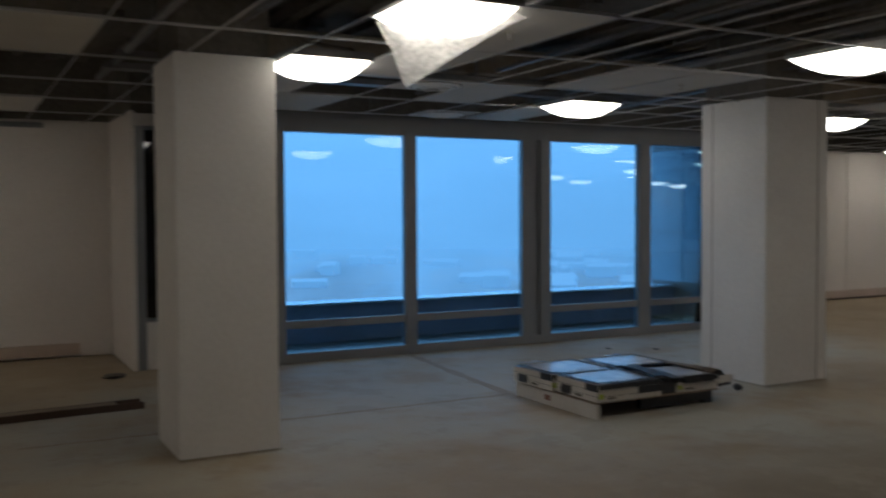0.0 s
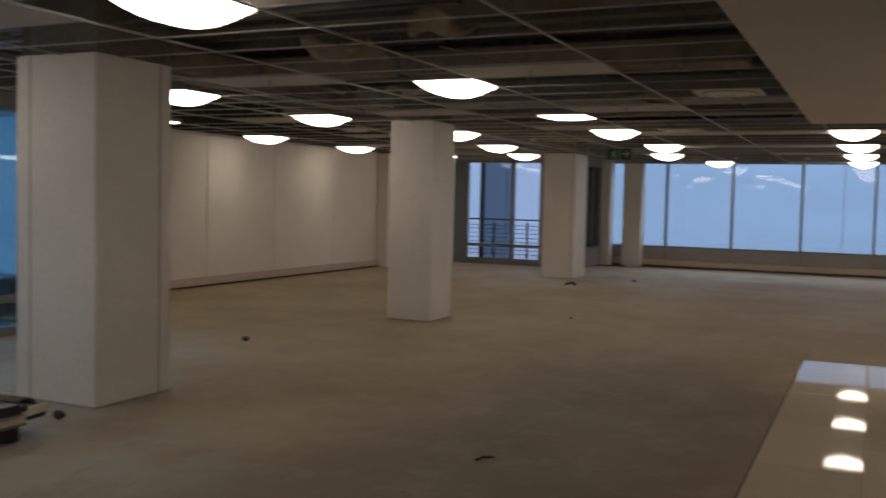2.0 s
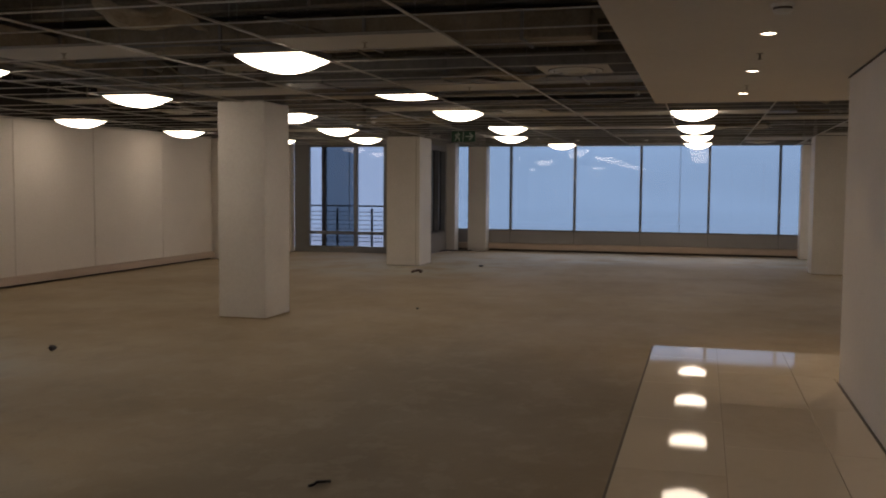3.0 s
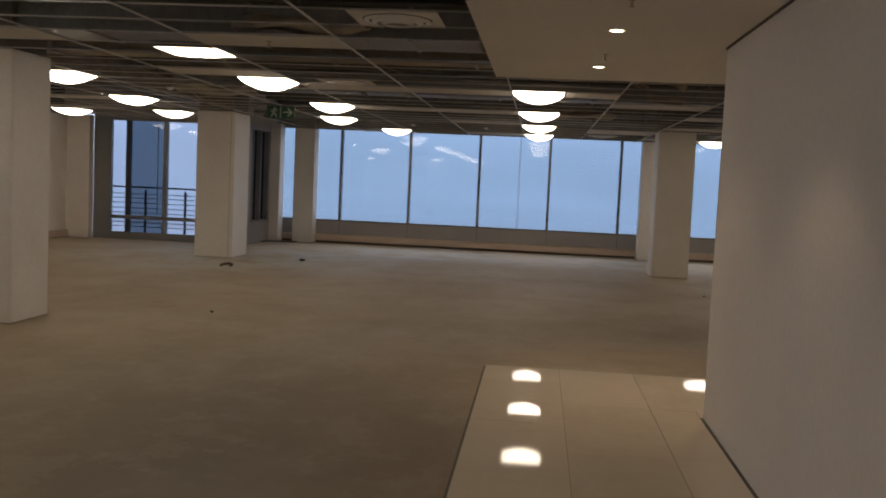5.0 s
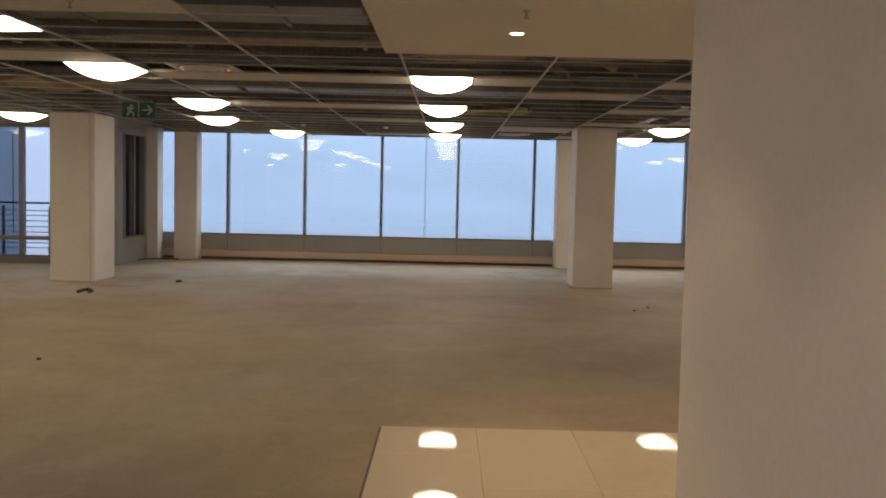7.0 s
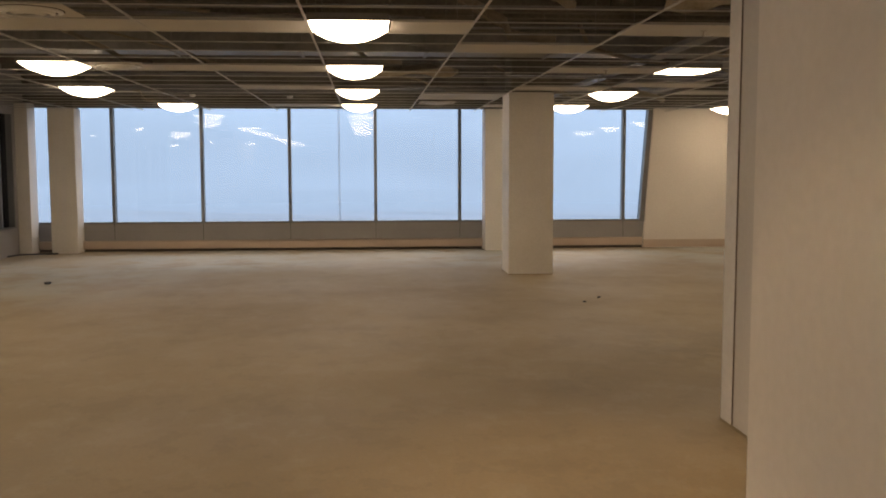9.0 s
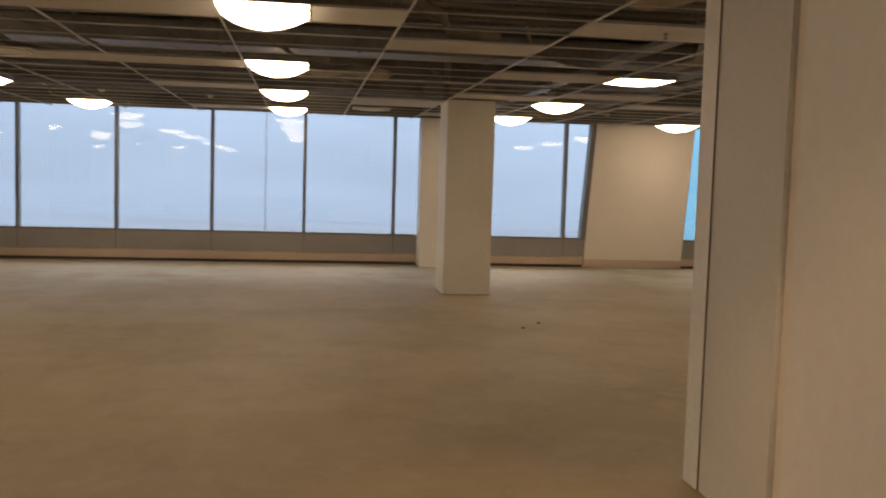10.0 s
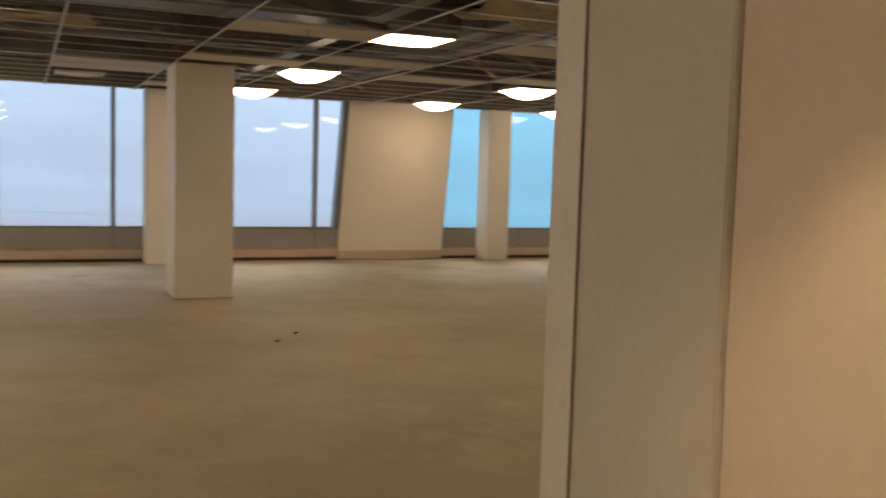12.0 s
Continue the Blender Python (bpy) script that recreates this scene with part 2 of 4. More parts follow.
GLASS_FILM = glass("filmed_door_glass", (0.245, 0.29, 0.335), 0.7)
GLASS_DARK = glass("dark_glass", (0.12, 0.13, 0.16))
DIFFUSER = glowing("lit_diffuser", (1.0, 0.87, 0.68), LAMP_GLOW)
SPOT_GLASS = glowing("lit_downlight", (1.0, 0.85, 0.62), 9.0)
WHITE_METAL = surface("white_enamel", (0.68, 0.67, 0.64), (0.78, 0.77, 0.74), 0.4, coarse=3, fine=40, bump=0.0)
DULL_METAL = surface("dull_plated_metal", (0.36, 0.33, 0.28), (0.46, 0.43, 0.37), 0.45, metal=0.3, coarse=3, fine=40, bump=0.0)
BLACK = surface("black_plastic", (0.012, 0.012, 0.014), (0.03, 0.03, 0.034), 0.45, coarse=5, fine=60, bump=0.05)
CARTON = surface("white_carton", (0.55, 0.51, 0.45), (0.68, 0.64, 0.58), 0.8, coarse=3, fine=50, bump=0.06)
KRAFT = surface("brown_cardboard", (0.09, 0.07, 0.052), (0.17, 0.135, 0.10), 0.8, coarse=4, fine=40, bump=0.1)
WOOD = surface("pallet_wood", (0.16, 0.12, 0.08), (0.27, 0.21, 0.15), 0.8, coarse=3, fine=30, bump=0.15, stretch=(1, 8, 8))
WRAP = surface("glossy_wrap", (0.36, 0.39, 0.44), (0.56, 0.59, 0.64), 0.22, coarse=6, fine=25, bump=0.12, spec=0.7)
HOOP = surface("rusty_brown", (0.05, 0.03, 0.02), (0.10, 0.06, 0.04), 0.7, bump=0.1)
GREEN = surface("green_label", (0.35, 0.42, 0.03), (0.45, 0.52, 0.05), 0.6, bump=0.0)
RED = surface("red_brown_print", (0.22, 0.10, 0.07), (0.28, 0.14, 0.1), 0.7, bump=0.0)
RAIL = surface("painted_steel_rail", (0.10, 0.11, 0.13), (0.15, 0.16, 0.18), 0.5, metal=0.3, coarse=3, fine=40)
PAVING = surface("terrace_paving", (0.07, 0.075, 0.08), (0.13, 0.135, 0.14), 0.8, coarse=1.5, fine=30, bump=0.1)
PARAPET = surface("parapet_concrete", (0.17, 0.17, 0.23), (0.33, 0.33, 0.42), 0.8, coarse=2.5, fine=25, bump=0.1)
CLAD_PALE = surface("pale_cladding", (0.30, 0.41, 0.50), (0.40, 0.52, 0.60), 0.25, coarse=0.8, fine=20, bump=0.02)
COPING = surface("coping_metal", (0.84, 0.85, 0.87), (0.92, 0.93, 0.94), 0.25, metal=1.0, coarse=2, fine=30)
SIGN_GREEN = surface("exit_green", (0.005, 0.06, 0.03), (0.01, 0.09, 0.045), 0.4, bump=0.0)
SIGN_PALE = surface("exit_pale", (0.45, 0.55, 0.48), (0.55, 0.65, 0.58), 0.4, bump=0.0)

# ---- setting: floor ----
solid("floor", bm_boxes([(-3.4, 25.1, -8.8, 7.1, -0.25, 0.0), (-3.4, 22.77, 7.1, 9.07, -0.25, 0.0), (9.2, 22.77, 9.07, 11.2, -0.25, 0.0), (-3.4, 2.6, 9.07, 11.0, -0.25, 0.0)]), SCREED, "bare brown-grey concrete screed floor with stains and painted window sheen", "floor")

# ---- setting: walls ----
def bare_wall_above(owner, boxes):
    """Unpainted concrete above the ceiling grid, over a painted wall."""
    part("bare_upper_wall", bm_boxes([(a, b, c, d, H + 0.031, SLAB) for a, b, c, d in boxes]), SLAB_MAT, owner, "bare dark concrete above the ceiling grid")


west = solid("wall_west", bm_boxes([(-3.4, -3.2, -4.2, 11.0, 0, H + 0.03)]), PLASTER, "plain white plaster wall", "wall")
solid("wall_lobby", bm_boxes([(-3.2, 6.0, -4.2, -4.0, 0, SLAB), (6.0, 6.2, -4.2, -0.5, 0, SLAB)]), PLASTER, "plain white plaster lobby wall", "wall")
core = solid("wall_core", bm_boxes([(6.0, 9.96, -0.5, -0.28, 0.0, SLAB)], 0.004), PLASTER, "white plastered core wall with outer corner", "wall")
solid("wall_core_return", bm_boxes([(9.76, 9.957, -1.308, -0.5, 0.0, SLAB)]), PLASTER, "white plastered return of the core wall", "wall")
solid("wall_core_south", bm_boxes([(12.3, 12.5, -8.8, -1.8, 0, SLAB)]), PLASTER, "plain white plaster wall behind the corner column", "wall")
part("shadow_gap", bm_boxes([(6.0, 9.962, -0.279, -0.268, 2.468, 2.479)]), JOINT, core, "dark shadow gap under the soffit")
part("skirting", bm_boxes([(6.0, 9.966, -0.2795, -0.262, 0.0, 0.0212)]), JOINT, core, "thin brown skirting gap")
solid("wall_recess", bm_boxes([(9.76, 11.855, -1.8, -1.31, 0, SLAB)], 0.004), WARM_LIT_PAINT, "recess wall under downlights, their warm glow painted into its colour", "wall")
south = solid("wall_south", bm_boxes([(12.3, 25.1, -9.0, -8.8, 0, H + 0.03)]), PLASTER, "plain white plaster wall", "wall")
bare_wall_above(west, [(-3.4, -3.2, -4.2, 11.0)])
bare_wall_above(south, [(12.3, 25.1, -9.0, -8.8)])

# north-east wall with flat panels and thin joints
wall_ne = solid("wall_north_east", bm_boxes([(9.74, 23.5, 11.06, 11.26, 0, SLAB)]), GAP, "white panelled wall with thin vertical joints", "wall")
edges = [9.84, 11.9, 13.88, 15.83, 17.95, 19.85]
for a, b in zip(edges, edges[1:]):
    part("wall_panel", bm_boxes([(a + 0.007, b - 0.007, 11.0, 11.058, 0.05, H + 0.05)], 0.002), PLASTER, wall_ne)
part("pilaster", bm_boxes([(19.85, 20.5, 10.72, 11.058, 0, H + 0.03)], 0.004), PLASTER, wall_ne)
part("wall_panel", bm_boxes([(20.5, 22.75, 10.86, 11.058, 0.0, H + 0.03)], 0.002), PLASTER, wall_ne)
part("skirting_trunking", bm_boxes([(9.85, 19.85, 10.94, 10.998, 0.035, 0.15), (9.85, 19.85, 10.94, 10.998, 0.155, 0.165)], 0.003), TRUNK, wall_ne, "beige skirting trunking")
part("trunking_end", bm_boxes([(20.5, 22.45, 10.80, 10.858, 0.035, 0.15)], 0.003), TRUNK, wall_ne, "beige skirting trunking")
part("nib", bm_boxes([(22.45, 22.648, 10.36, 10.858, 0.0, H + 0.03)], 0.003), PLASTER, wall_ne, "white wall nib beside the balcony glazing")
east_return = solid("wall_east_return", bm_boxes([(9.74, 9.84, 9.0, 11.055, 0, H + 0.03), (9.2, 9.74, 9.0, 9.22, 0, H + 0.03)]), PLASTER, "white return wall beside the terrace glazing", "wall")
bare_wall_above(east_return, [(9.74, 9.84, 9.0, 11.055), (9.2, 9.74, 9.0, 9.22)])

# north-west wall and the return with a narrow dark window
nw = solid("wall_north_west", bm_boxes([(-3.2, 1.45, 10.73, 10.95, 0, H + 0.03)]), PLASTER, "white plaster wall with a beige skirting", "wall")
bare_wall_above(nw, [(-3.2, 1.45, 10.73, 10.95)])
part("skirting_trunking", bm_boxes([(-3.2, 1.08, 10.66, 10.728, 0.03, 0.15)], 0.003), TRUNK, nw, "beige skirting trunking")
part("pelmet", bm_boxes([(-3.2, 0.75, 10.62, 10.728, H - 0.06, H - 0.01)], 0.003), ALU, nw, "grey metal pelmet under the ceiling")
nw_return = solid("wall_north_west_return", bm_boxes([(1.43, 1.475, 9.36, 10.73, 0, H + 0.03), (1.475, 2.77, 9.62, 9.8, 0, H + 0.03), (2.58, 2.768, 9.03, 9.615, 0, H + 0.03)], 0.003), PLASTER, "white return wall beside a dark window frame", "wall")
bare_wall_above(nw_return, [(1.43, 1.475, 9.36, 10.73), (1.475, 2.77, 9.62, 9.8), (2.58, 2.768, 9.03, 9.615)])
solid("wall_north_west_sill", bm_boxes([(1.57, 2.6, 9.42, 9.615, 0, 0.47)], 0.004), PLASTER, "low white sill block under a dark window", "wall")


# ---- windows ----
def window(name, label, panes, bars, pane_mat, bar_mat):
    """Glazing from boxes: panes and bars are parts."""
    w = tagged(new(name), label, "window", "", "structure")
    for box in bars:
        part("window_bar", bm_boxes([box], 0.004), bar_mat, w)
    for box in panes:
        p = part("pane", bm_boxes([box]), pane_mat, w)
        p.visible_shadow = False
    return w


NY = 9.07
n_edges = [(2.90, 4.28), (4.42, 5.81), (6.21, 7.56), (7.75, 9.05)]
bars = [(2.77, 9.2, NY, NY + 0.16, 2.42, H + 0.06), (2.77, 9.2, NY - 0.02, NY + 0.16, 0.0, 0.10)]
for a, b in zip([2.77] + [e[1] for e in n_edges], [e[0] for e in n_edges] + [9.2]):
    if b - a > 0.3:
        bars += [(a, a + 0.15, NY - 0.03, NY + 0.06, 0.1, 2.42), (a + 0.15, b - 0.15, NY + 0.015, NY + 0.06, 0.1, 2.42), (b - 0.15, b, NY - 0.03, NY + 0.06, 0.1, 2.42)]
    else:
        bars += [(a, b, NY - 0.03, NY + 0.06, 0.1, 2.42)]
bars += [(a, b, NY - 0.01, NY + 0.06, 0.36, 0.44) for a, b in n_edges]
panes = [(a, b, NY + 0.012, NY + 0.024, 0.10, 0.36) for a, b in n_edges] + [(a, b, NY + 0.012, NY + 0.024, 0.44, 2.42) for a, b in n_edges]
window("window_1", "floor-to-ceiling blue-tinted glazing in grey metal frames", panes, bars, GLASS_BLUE, ALU_WARM)
solid("wall_above_window_1", bm_boxes([(2.77, 9.2, NY + 0.02, NY + 0.16, H + 0.06, SLAB)]), SLAB_MAT, "bare concrete wall above the glazing", "wall")
window("window_2", "narrow dark window in a white return wall", [(1.567, 2.6, 9.585, 9.597, 0.5, 2.42)], [(1.477, 1.565, 9.38, 9.615, 0.0, 2.44), (2.1, 2.15, 9.56, 9.61, 0.5, 2.42), (1.567, 2.6, 9.54, 9.61, 2.42, 2.46), (1.567, 2.6, 9.5, 9.61, 0.474, 0.5)], GLASS_DARK, ALU)

# east facade
EX = 24.70
m_y = [5.44, 3.85, 2.265, 0.69, -0.88]
bays = [(6.95, 5.44), (5.44, 3.85), (3.85, 2.265), (2.265, 0.69), (0.69, -0.88), (-0.88, -2.45), (-2.45, -4.0), (-4.0, -4.7)]
w3_bars = [(EX - 0.04, EX + 0.1, y - 0.028, y + 0.028, 0.53, 2.62) for y in m_y + [-2.45, -4.0, 6.95]]
w3_bars += [(EX - 0.02, EX + 0.1, -4.7, 7.0, 0.50, 0.535), (EX - 0.02, EX + 0.1, -6.6, 7.0, 2.60, 2.66)]
w3_bars += [(EX + 0.008, EX + 0.018, y, y + 0.006, 0.54, 2.6) for y in (1.345, 1.368)]
w3_panes = [(EX + 0.02, EX + 0.032, b + 0.026, a - 0.026, 0.535, 2.60) for a, b in bays]
window("window_3", "long ribbon window of clear panes with grey mullions", w3_panes, w3_bars, GLASS_CLEAR, ALU)
window("window_4", "ribbon window of blue-tinted panes beside a leaning pier", [(EX + 0.02, EX + 0.032, -7.2, -6.0, 0.535, 2.60), (EX + 0.02, EX + 0.032, -8.78, -7.2, 0.535, 2.60)],
       [(EX - 0.02, EX + 0.1, -8.8, -6.2, 0.50, 0.535), (EX - 0.02, EX + 0.1, -8.8, -6.6, 2.60, 2.66), (EX - 0.04, EX + 0.1, -8.8, -8.74, 0.535, 2.6)], GLASS_CYAN, ALU)
east = solid("wall_east_sill", bm_boxes([(EX - 0.03, EX + 0.2, -8.8, 7.1, 0.16, 0.50)]), SILL, "grey sill panels under the ribbon window", "wall")
part("skirting_trunking", bm_boxes([(EX - 0.11, EX - 0.032, -4.36, 7.0, 0.05, 0.18), (EX - 0.11, EX - 0.032, -8.8, -6.25, 0.05, 0.18), (EX - 0.115, EX - 0.032, -4.36, 7.0, 0.185, 0.195)], 0.003), TRUNK, east, "beige skirting trunking")
part("recess", bm_boxes([(EX - 0.03, EX + 0.2, -8.8, 7.1, 0.0, 0.158)]), JOINT, east, "dark recess under the trunking")
for y in (5.44, 3.85, 2.265, 0.69, -0.88, -2.45, -4.0, -7.8):
    part("sill_joint", bm_boxes([(EX - 0.034, EX - 0.028, y - 0.003, y + 0.003, 0.2, 0.50)]), GAP, east)
solid("wall_above_window_3", bm_boxes([(EX - 0.02, EX + 0.2, -8.8, 11.0, 2.66, SLAB)]), SLAB_MAT, "bare concrete wall above the ribbon window", "wall")


def leaning_pier():
    """A flat clad pier that leans sideways, with a dark metal reveal along its upper edge."""
    bm = bmesh.new()
    quad = [(-4.37, 0.0), (-6.24, 0.0), (-6.41, H + 0.06), (-4.54, H + 0.06)]
    vs = [[bm.verts.new((x, y, z)) for y, z in quad] for x in (EX - 0.10, EX + 0.2)]
    for f in (vs[0], vs[1][::-1], *[(vs[0][i], vs[1][i], vs[1][(i + 1) % 4], vs[0][(i + 1) % 4]) for i in range(4)]):
        bm.faces.new(f)
    bmesh.ops.recalc_face_normals(bm, faces=bm.faces[:])
    ob = solid("column_leaning", bm, PLASTER, "white plastered pier leaning sideways between windows", "column")
    bm = bmesh.new()
    quad = [(-4.31, 0.5), (-4.405, 0.5), (-4.54, H + 0.06), (-4.455, H + 0.06)]
    vs = [[bm.verts.new((x, y, z)) for y, z in quad] for x in (EX - 0.06, EX + 0.12)]
    for f in (vs[0], vs[1][::-1], *[(vs[0][i], vs[1][i], vs[1][(i + 1) % 4], vs[0][(i + 1) % 4]) for i in range(4)]):
        bm.faces.new(f)
    bmesh.ops.recalc_face_normals(bm, faces=bm.faces[:])
    part("reveal", bm, ALU, ob, "dark metal reveal")
    part("skirting_board", bm_boxes([(EX - 0.125, EX - 0.102, -6.245, -4.375, 0.01, 0.15)], 0.003), TRUNK, ob, "beige skirting board")


leaning_pier()

# glazed balcony door wall and the nook beside it
BX = 22.65
balcony_window = window("window_5", "grey framed balcony glazing with a low transom",
       [(BX + 0.04, BX + 0.052, 9.65, 9.97, 0.15, 2.51), (BX + 0.04, BX + 0.052, 8.08, 8.74, 0.15, 2.51)],
       [(BX, BX + 0.1, 9.97, 10.36, 0.0, 2.62), (BX - 0.02, BX + 0.1, 8.74, 8.82, 0.15, 2.51), (BX, BX + 0.1, 7.9, 9.97, 0.0, 0.15), (BX, BX + 0.1, 7.9, 9.97, 2.51, 2.62),
        (BX - 0.01, BX + 0.03, 8.08, 8.74, 0.43, 0.505), (BX - 0.01, BX + 0.03, 8.82, 9.97, 0.43, 0.505), (BX, BX + 0.1, 7.9, 8.08, 0.15, 2.51)], GLASS_BALCONY, ALU)
door_pane = part("door_pane", bm_boxes([(BX + 0.04, BX + 0.052, 8.82, 9.55, 0.15, 2.51)]), GLASS_FILM, balcony_window, "dark blue filmed door pane")
door_pane.visible_shadow = False
part("thin_bar", bm_boxes([(BX + 0.01, BX + 0.03, 8.94, 8.952, 0.55, 2.4)], 0.002), SILHOUETTE_ALU, balcony_window, "thin dark bar in the door pane")
part("door_stile", bm_boxes([(BX + 0.005, BX + 0.09, 9.55, 9.65, 0.15, 0.428), (BX + 0.005, BX + 0.09, 9.55, 9.65, 0.507, 2.51)], 0.003), SILHOUETTE_ALU, balcony_window, "metal door stile with silhouette shade in its colour")
nook = solid("wall_nook", bm_boxes([(22.6, 24.9, 6.98, 7.18, 0, 0.5), (22.6, 24.9, 6.98, 7.18, 2.45, SLAB), (22.6, 22.9, 6.98, 7.18, 0.5, 2.45), (24.1, 24.9, 6.98, 7.18, 0.5, 2.45), (22.6, 22.8, 7.18, 7.9, 0, SLAB), (22.6, 22.75, 7.9, 11.0, 2.62, SLAB)]), SILL, "grey panelled nook wall with a dark window", "wall")
window("window_6", "dark narrow nook window in grey frames", [(22.9, 24.1, 7.06, 7.072, 0.5, 2.45)], [(22.9, 22.96, 6.96, 7.12, 0.5, 2.45), (23.46, 23.52, 6.96, 7.12, 0.5, 2.45), (24.04, 24.1, 6.96, 7.12, 0.5, 2.45), (22.9, 24.1, 6.94, 7.12, 0.48, 0.5)], GLASS_DARK, ALU)
solid("column_nook", bm_boxes([(24.25, 24.62, 6.76, 6.98, 0, H + 0.1)], 0.004), COLUMN_PAINT, "slim white pier beside the nook window", "column")


# ---- columns ----
def column(name, x0, x1, y0, y1, label, grooves=(), plinth=True, paint=None):
    """A square clad column; grooves are dark joints set into faces."""
    c = solid(name, bm_boxes([(x0, x1, y0, y1, 0.0, H + 0.012)], 0.006), paint or COLUMN_PAINT, label, "column")
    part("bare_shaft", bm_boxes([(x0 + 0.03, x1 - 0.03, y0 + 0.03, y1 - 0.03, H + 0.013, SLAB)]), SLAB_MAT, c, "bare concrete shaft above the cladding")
    for box in grooves:
        part("joint", bm_boxes([box]), CLAD_JOINT, c, "thin dark cladding joint")
    if plinth:
        part("mortar_fillet", bm_boxes([(x0 - 0.013, x1 + 0.013, y0 - 0.013, y1 + 0.013, 0.0, 0.012)], 0.005), SCREED, c, "rough mortar fillet at the foot")
    return c


column("column_1", 1.09, 1.74, 5.70, 6.36, "white painted square column with scuffed foot")
column("column_2", 6.21, 6.99, 5.72, 6.52, "white clad column with dark vertical joints",
       [(6.86, 6.868, 5.717, 5.73, 0, H), (6.207, 6.22, 6.37, 6.378, 0, H)])
column("column_3", 11.89, 12.56, 5.79, 6.40, "white painted square column")
column("column_4", 19.62, 20.45, 6.26, 6.95, "white clad column with a vertical joint", [(19.617, 19.63, 6.33, 6.336, 0, H)])
column("column_5", 20.36, 21.02, -1.785, -1.15, "white painted square column")
column("column_6", 24.30, 24.67, 5.98, 6.44, "slim white facade column", plinth=False)
column("column_7", 24.2, 24.66, -1.98, -1.30, "white facade pier", plinth=False)
column("column_8", 24.25, 24.67, -7.36, -6.94, "slim white facade column", plinth=False)
# the face carries painted shade; its edge strip keeps the plain column paint
column("column_9", 11.86, 12.72, -1.8, -1.29, "white clad corner column with a dark joint, shade painted into its colour", [(12.537, 12.543, -1.293, -1.282, 0, H)], paint=SHADED_COLUMN_PAINT)
part("edge_trim", bm_boxes([(12.547, 12.722, -1.296, -1.2865, 0.0, H)], 0.002), COLUMN_PAINT, bpy.data.objects["column_9"], "edge strip in the unshaded column paint")

# ---- ceiling ----
ribs = [(-3.4, 25.1, -8.8, 11.2, SLAB, SLAB + 0.2)]
rib_rng = random.Random(3)
x = -3.2
while x < 24.9:
    y = -8.8
    while y < 11.0:
        end = min(11.0, y + rib_rng.uniform(1.5, 6.0))
        drop = rib_rng.choice((0.0, 0.04, 0.06, 0.06, 0.12))
        if drop:
            ribs.append((x, x + rib_rng.uniform(0.07, 0.16), y, end - 0.02, SLAB - drop, SLAB + 0.001))
        y = end
    x += rib_rng.uniform(0.24, 0.4)
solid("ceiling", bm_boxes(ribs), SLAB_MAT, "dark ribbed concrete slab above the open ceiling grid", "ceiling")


def rail(bm, x0, x1, y0, y1, along):
    """An inverted tee bar: flange and web."""
    w, t, hgt = (0.009, 0.002, 0.014) if along == "x" else (0.0045, 0.002, 0.010)
    if along == "x":
        for a, b, z0, z1 in ((y0 - w, y0 + w, H, H + t), (y0 - 0.001, y0 + 0.001, H + t, H + hgt)):
            bmesh.ops.create_cube(bm, size=1.0, matrix=Matrix.Translation(((x0 + x1) / 2, (a + b) / 2, (z0 + z1) / 2)) @ Matrix.Diagonal((x1 - x0, b - a, z1 - z0, 1)))
    else:
        for a, b, z0, z1 in ((x0 - w, x0 + w, H + 0.0005, H + t), (x0 - 0.001, x0 + 0.001, H + t, H + hgt)):
            bmesh.ops.create_cube(bm, size=1.0, matrix=Matrix.Translation(((a + b) / 2, (y0 + y1) / 2, (z0 + z1) / 2)) @ Matrix.Diagonal((b - a, y1 - y0, z1 - z0, 1)))


# rectangles in which the hung grid lies
ZONES = [(-3.2, 24.66, 1.34, 7.0), (-3.2, 22.6, 7.0, 9.05), (9.84, 22.6, 9.05, 10.98), (-3.2, 1.42, 9.05, 10.7), (12.1, 24.66, -8.8, 1.34), (-3.2, 24.66, 1.30, 1.35)]
KX = range(-30, 19)
KY = range(-8, 10)


def in_zone(x0, x1, y0, y1):
    xc, yc = (x0 + x1) / 2, (y0 + y1) / 2
    return any(a <= xc <= b and c <= yc <= d for a, b, c, d in ZONES)


# the last eight are unseen, added to brighten the west, lobby and south-east
LAMPS = [(1.77, 3.66), (1.77, 5.46), (4.78, 3.66), (4.81, 6.66), (8.24, 3.66), (8.24, 6.66), (10.82, 6.66), (14.0, 9.8), (16.98, 9.8), (13.58, 6.06), (16.76, 6.66), (19.75, 7.26), (20.15, 9.4),
         (11.37, 3.66), (13.58, 3.66), (16.8, 3.66), (19.72, 4.2), (22.9, 3.66), (14.05, 0.66), (17.0, 0.66), (19.95, 0.66), (22.9, 0.66),
         (17.06, -2.94), (20.15, -2.94), (23.0, -2.94), (23.3, -5.94), (20.35, -5.94), (23.5, -8.4),
         (10.95, 9.5), (-1.2, 3.66), (-2.4, 6.66), (-1.2, 9.3), (-1.2, -1.5), (2.4, -1.8), (14.1, -2.94), (14.1, -5.94), (17.2, -5.94)]


def near_lamp(x0, x1, y0, y1):
    return any(x0 < lx + 0.55 and x1 > lx + 0.04 and y0 < ly + 0.55 and y1 > ly + 0.05 for lx, ly in LAMPS)


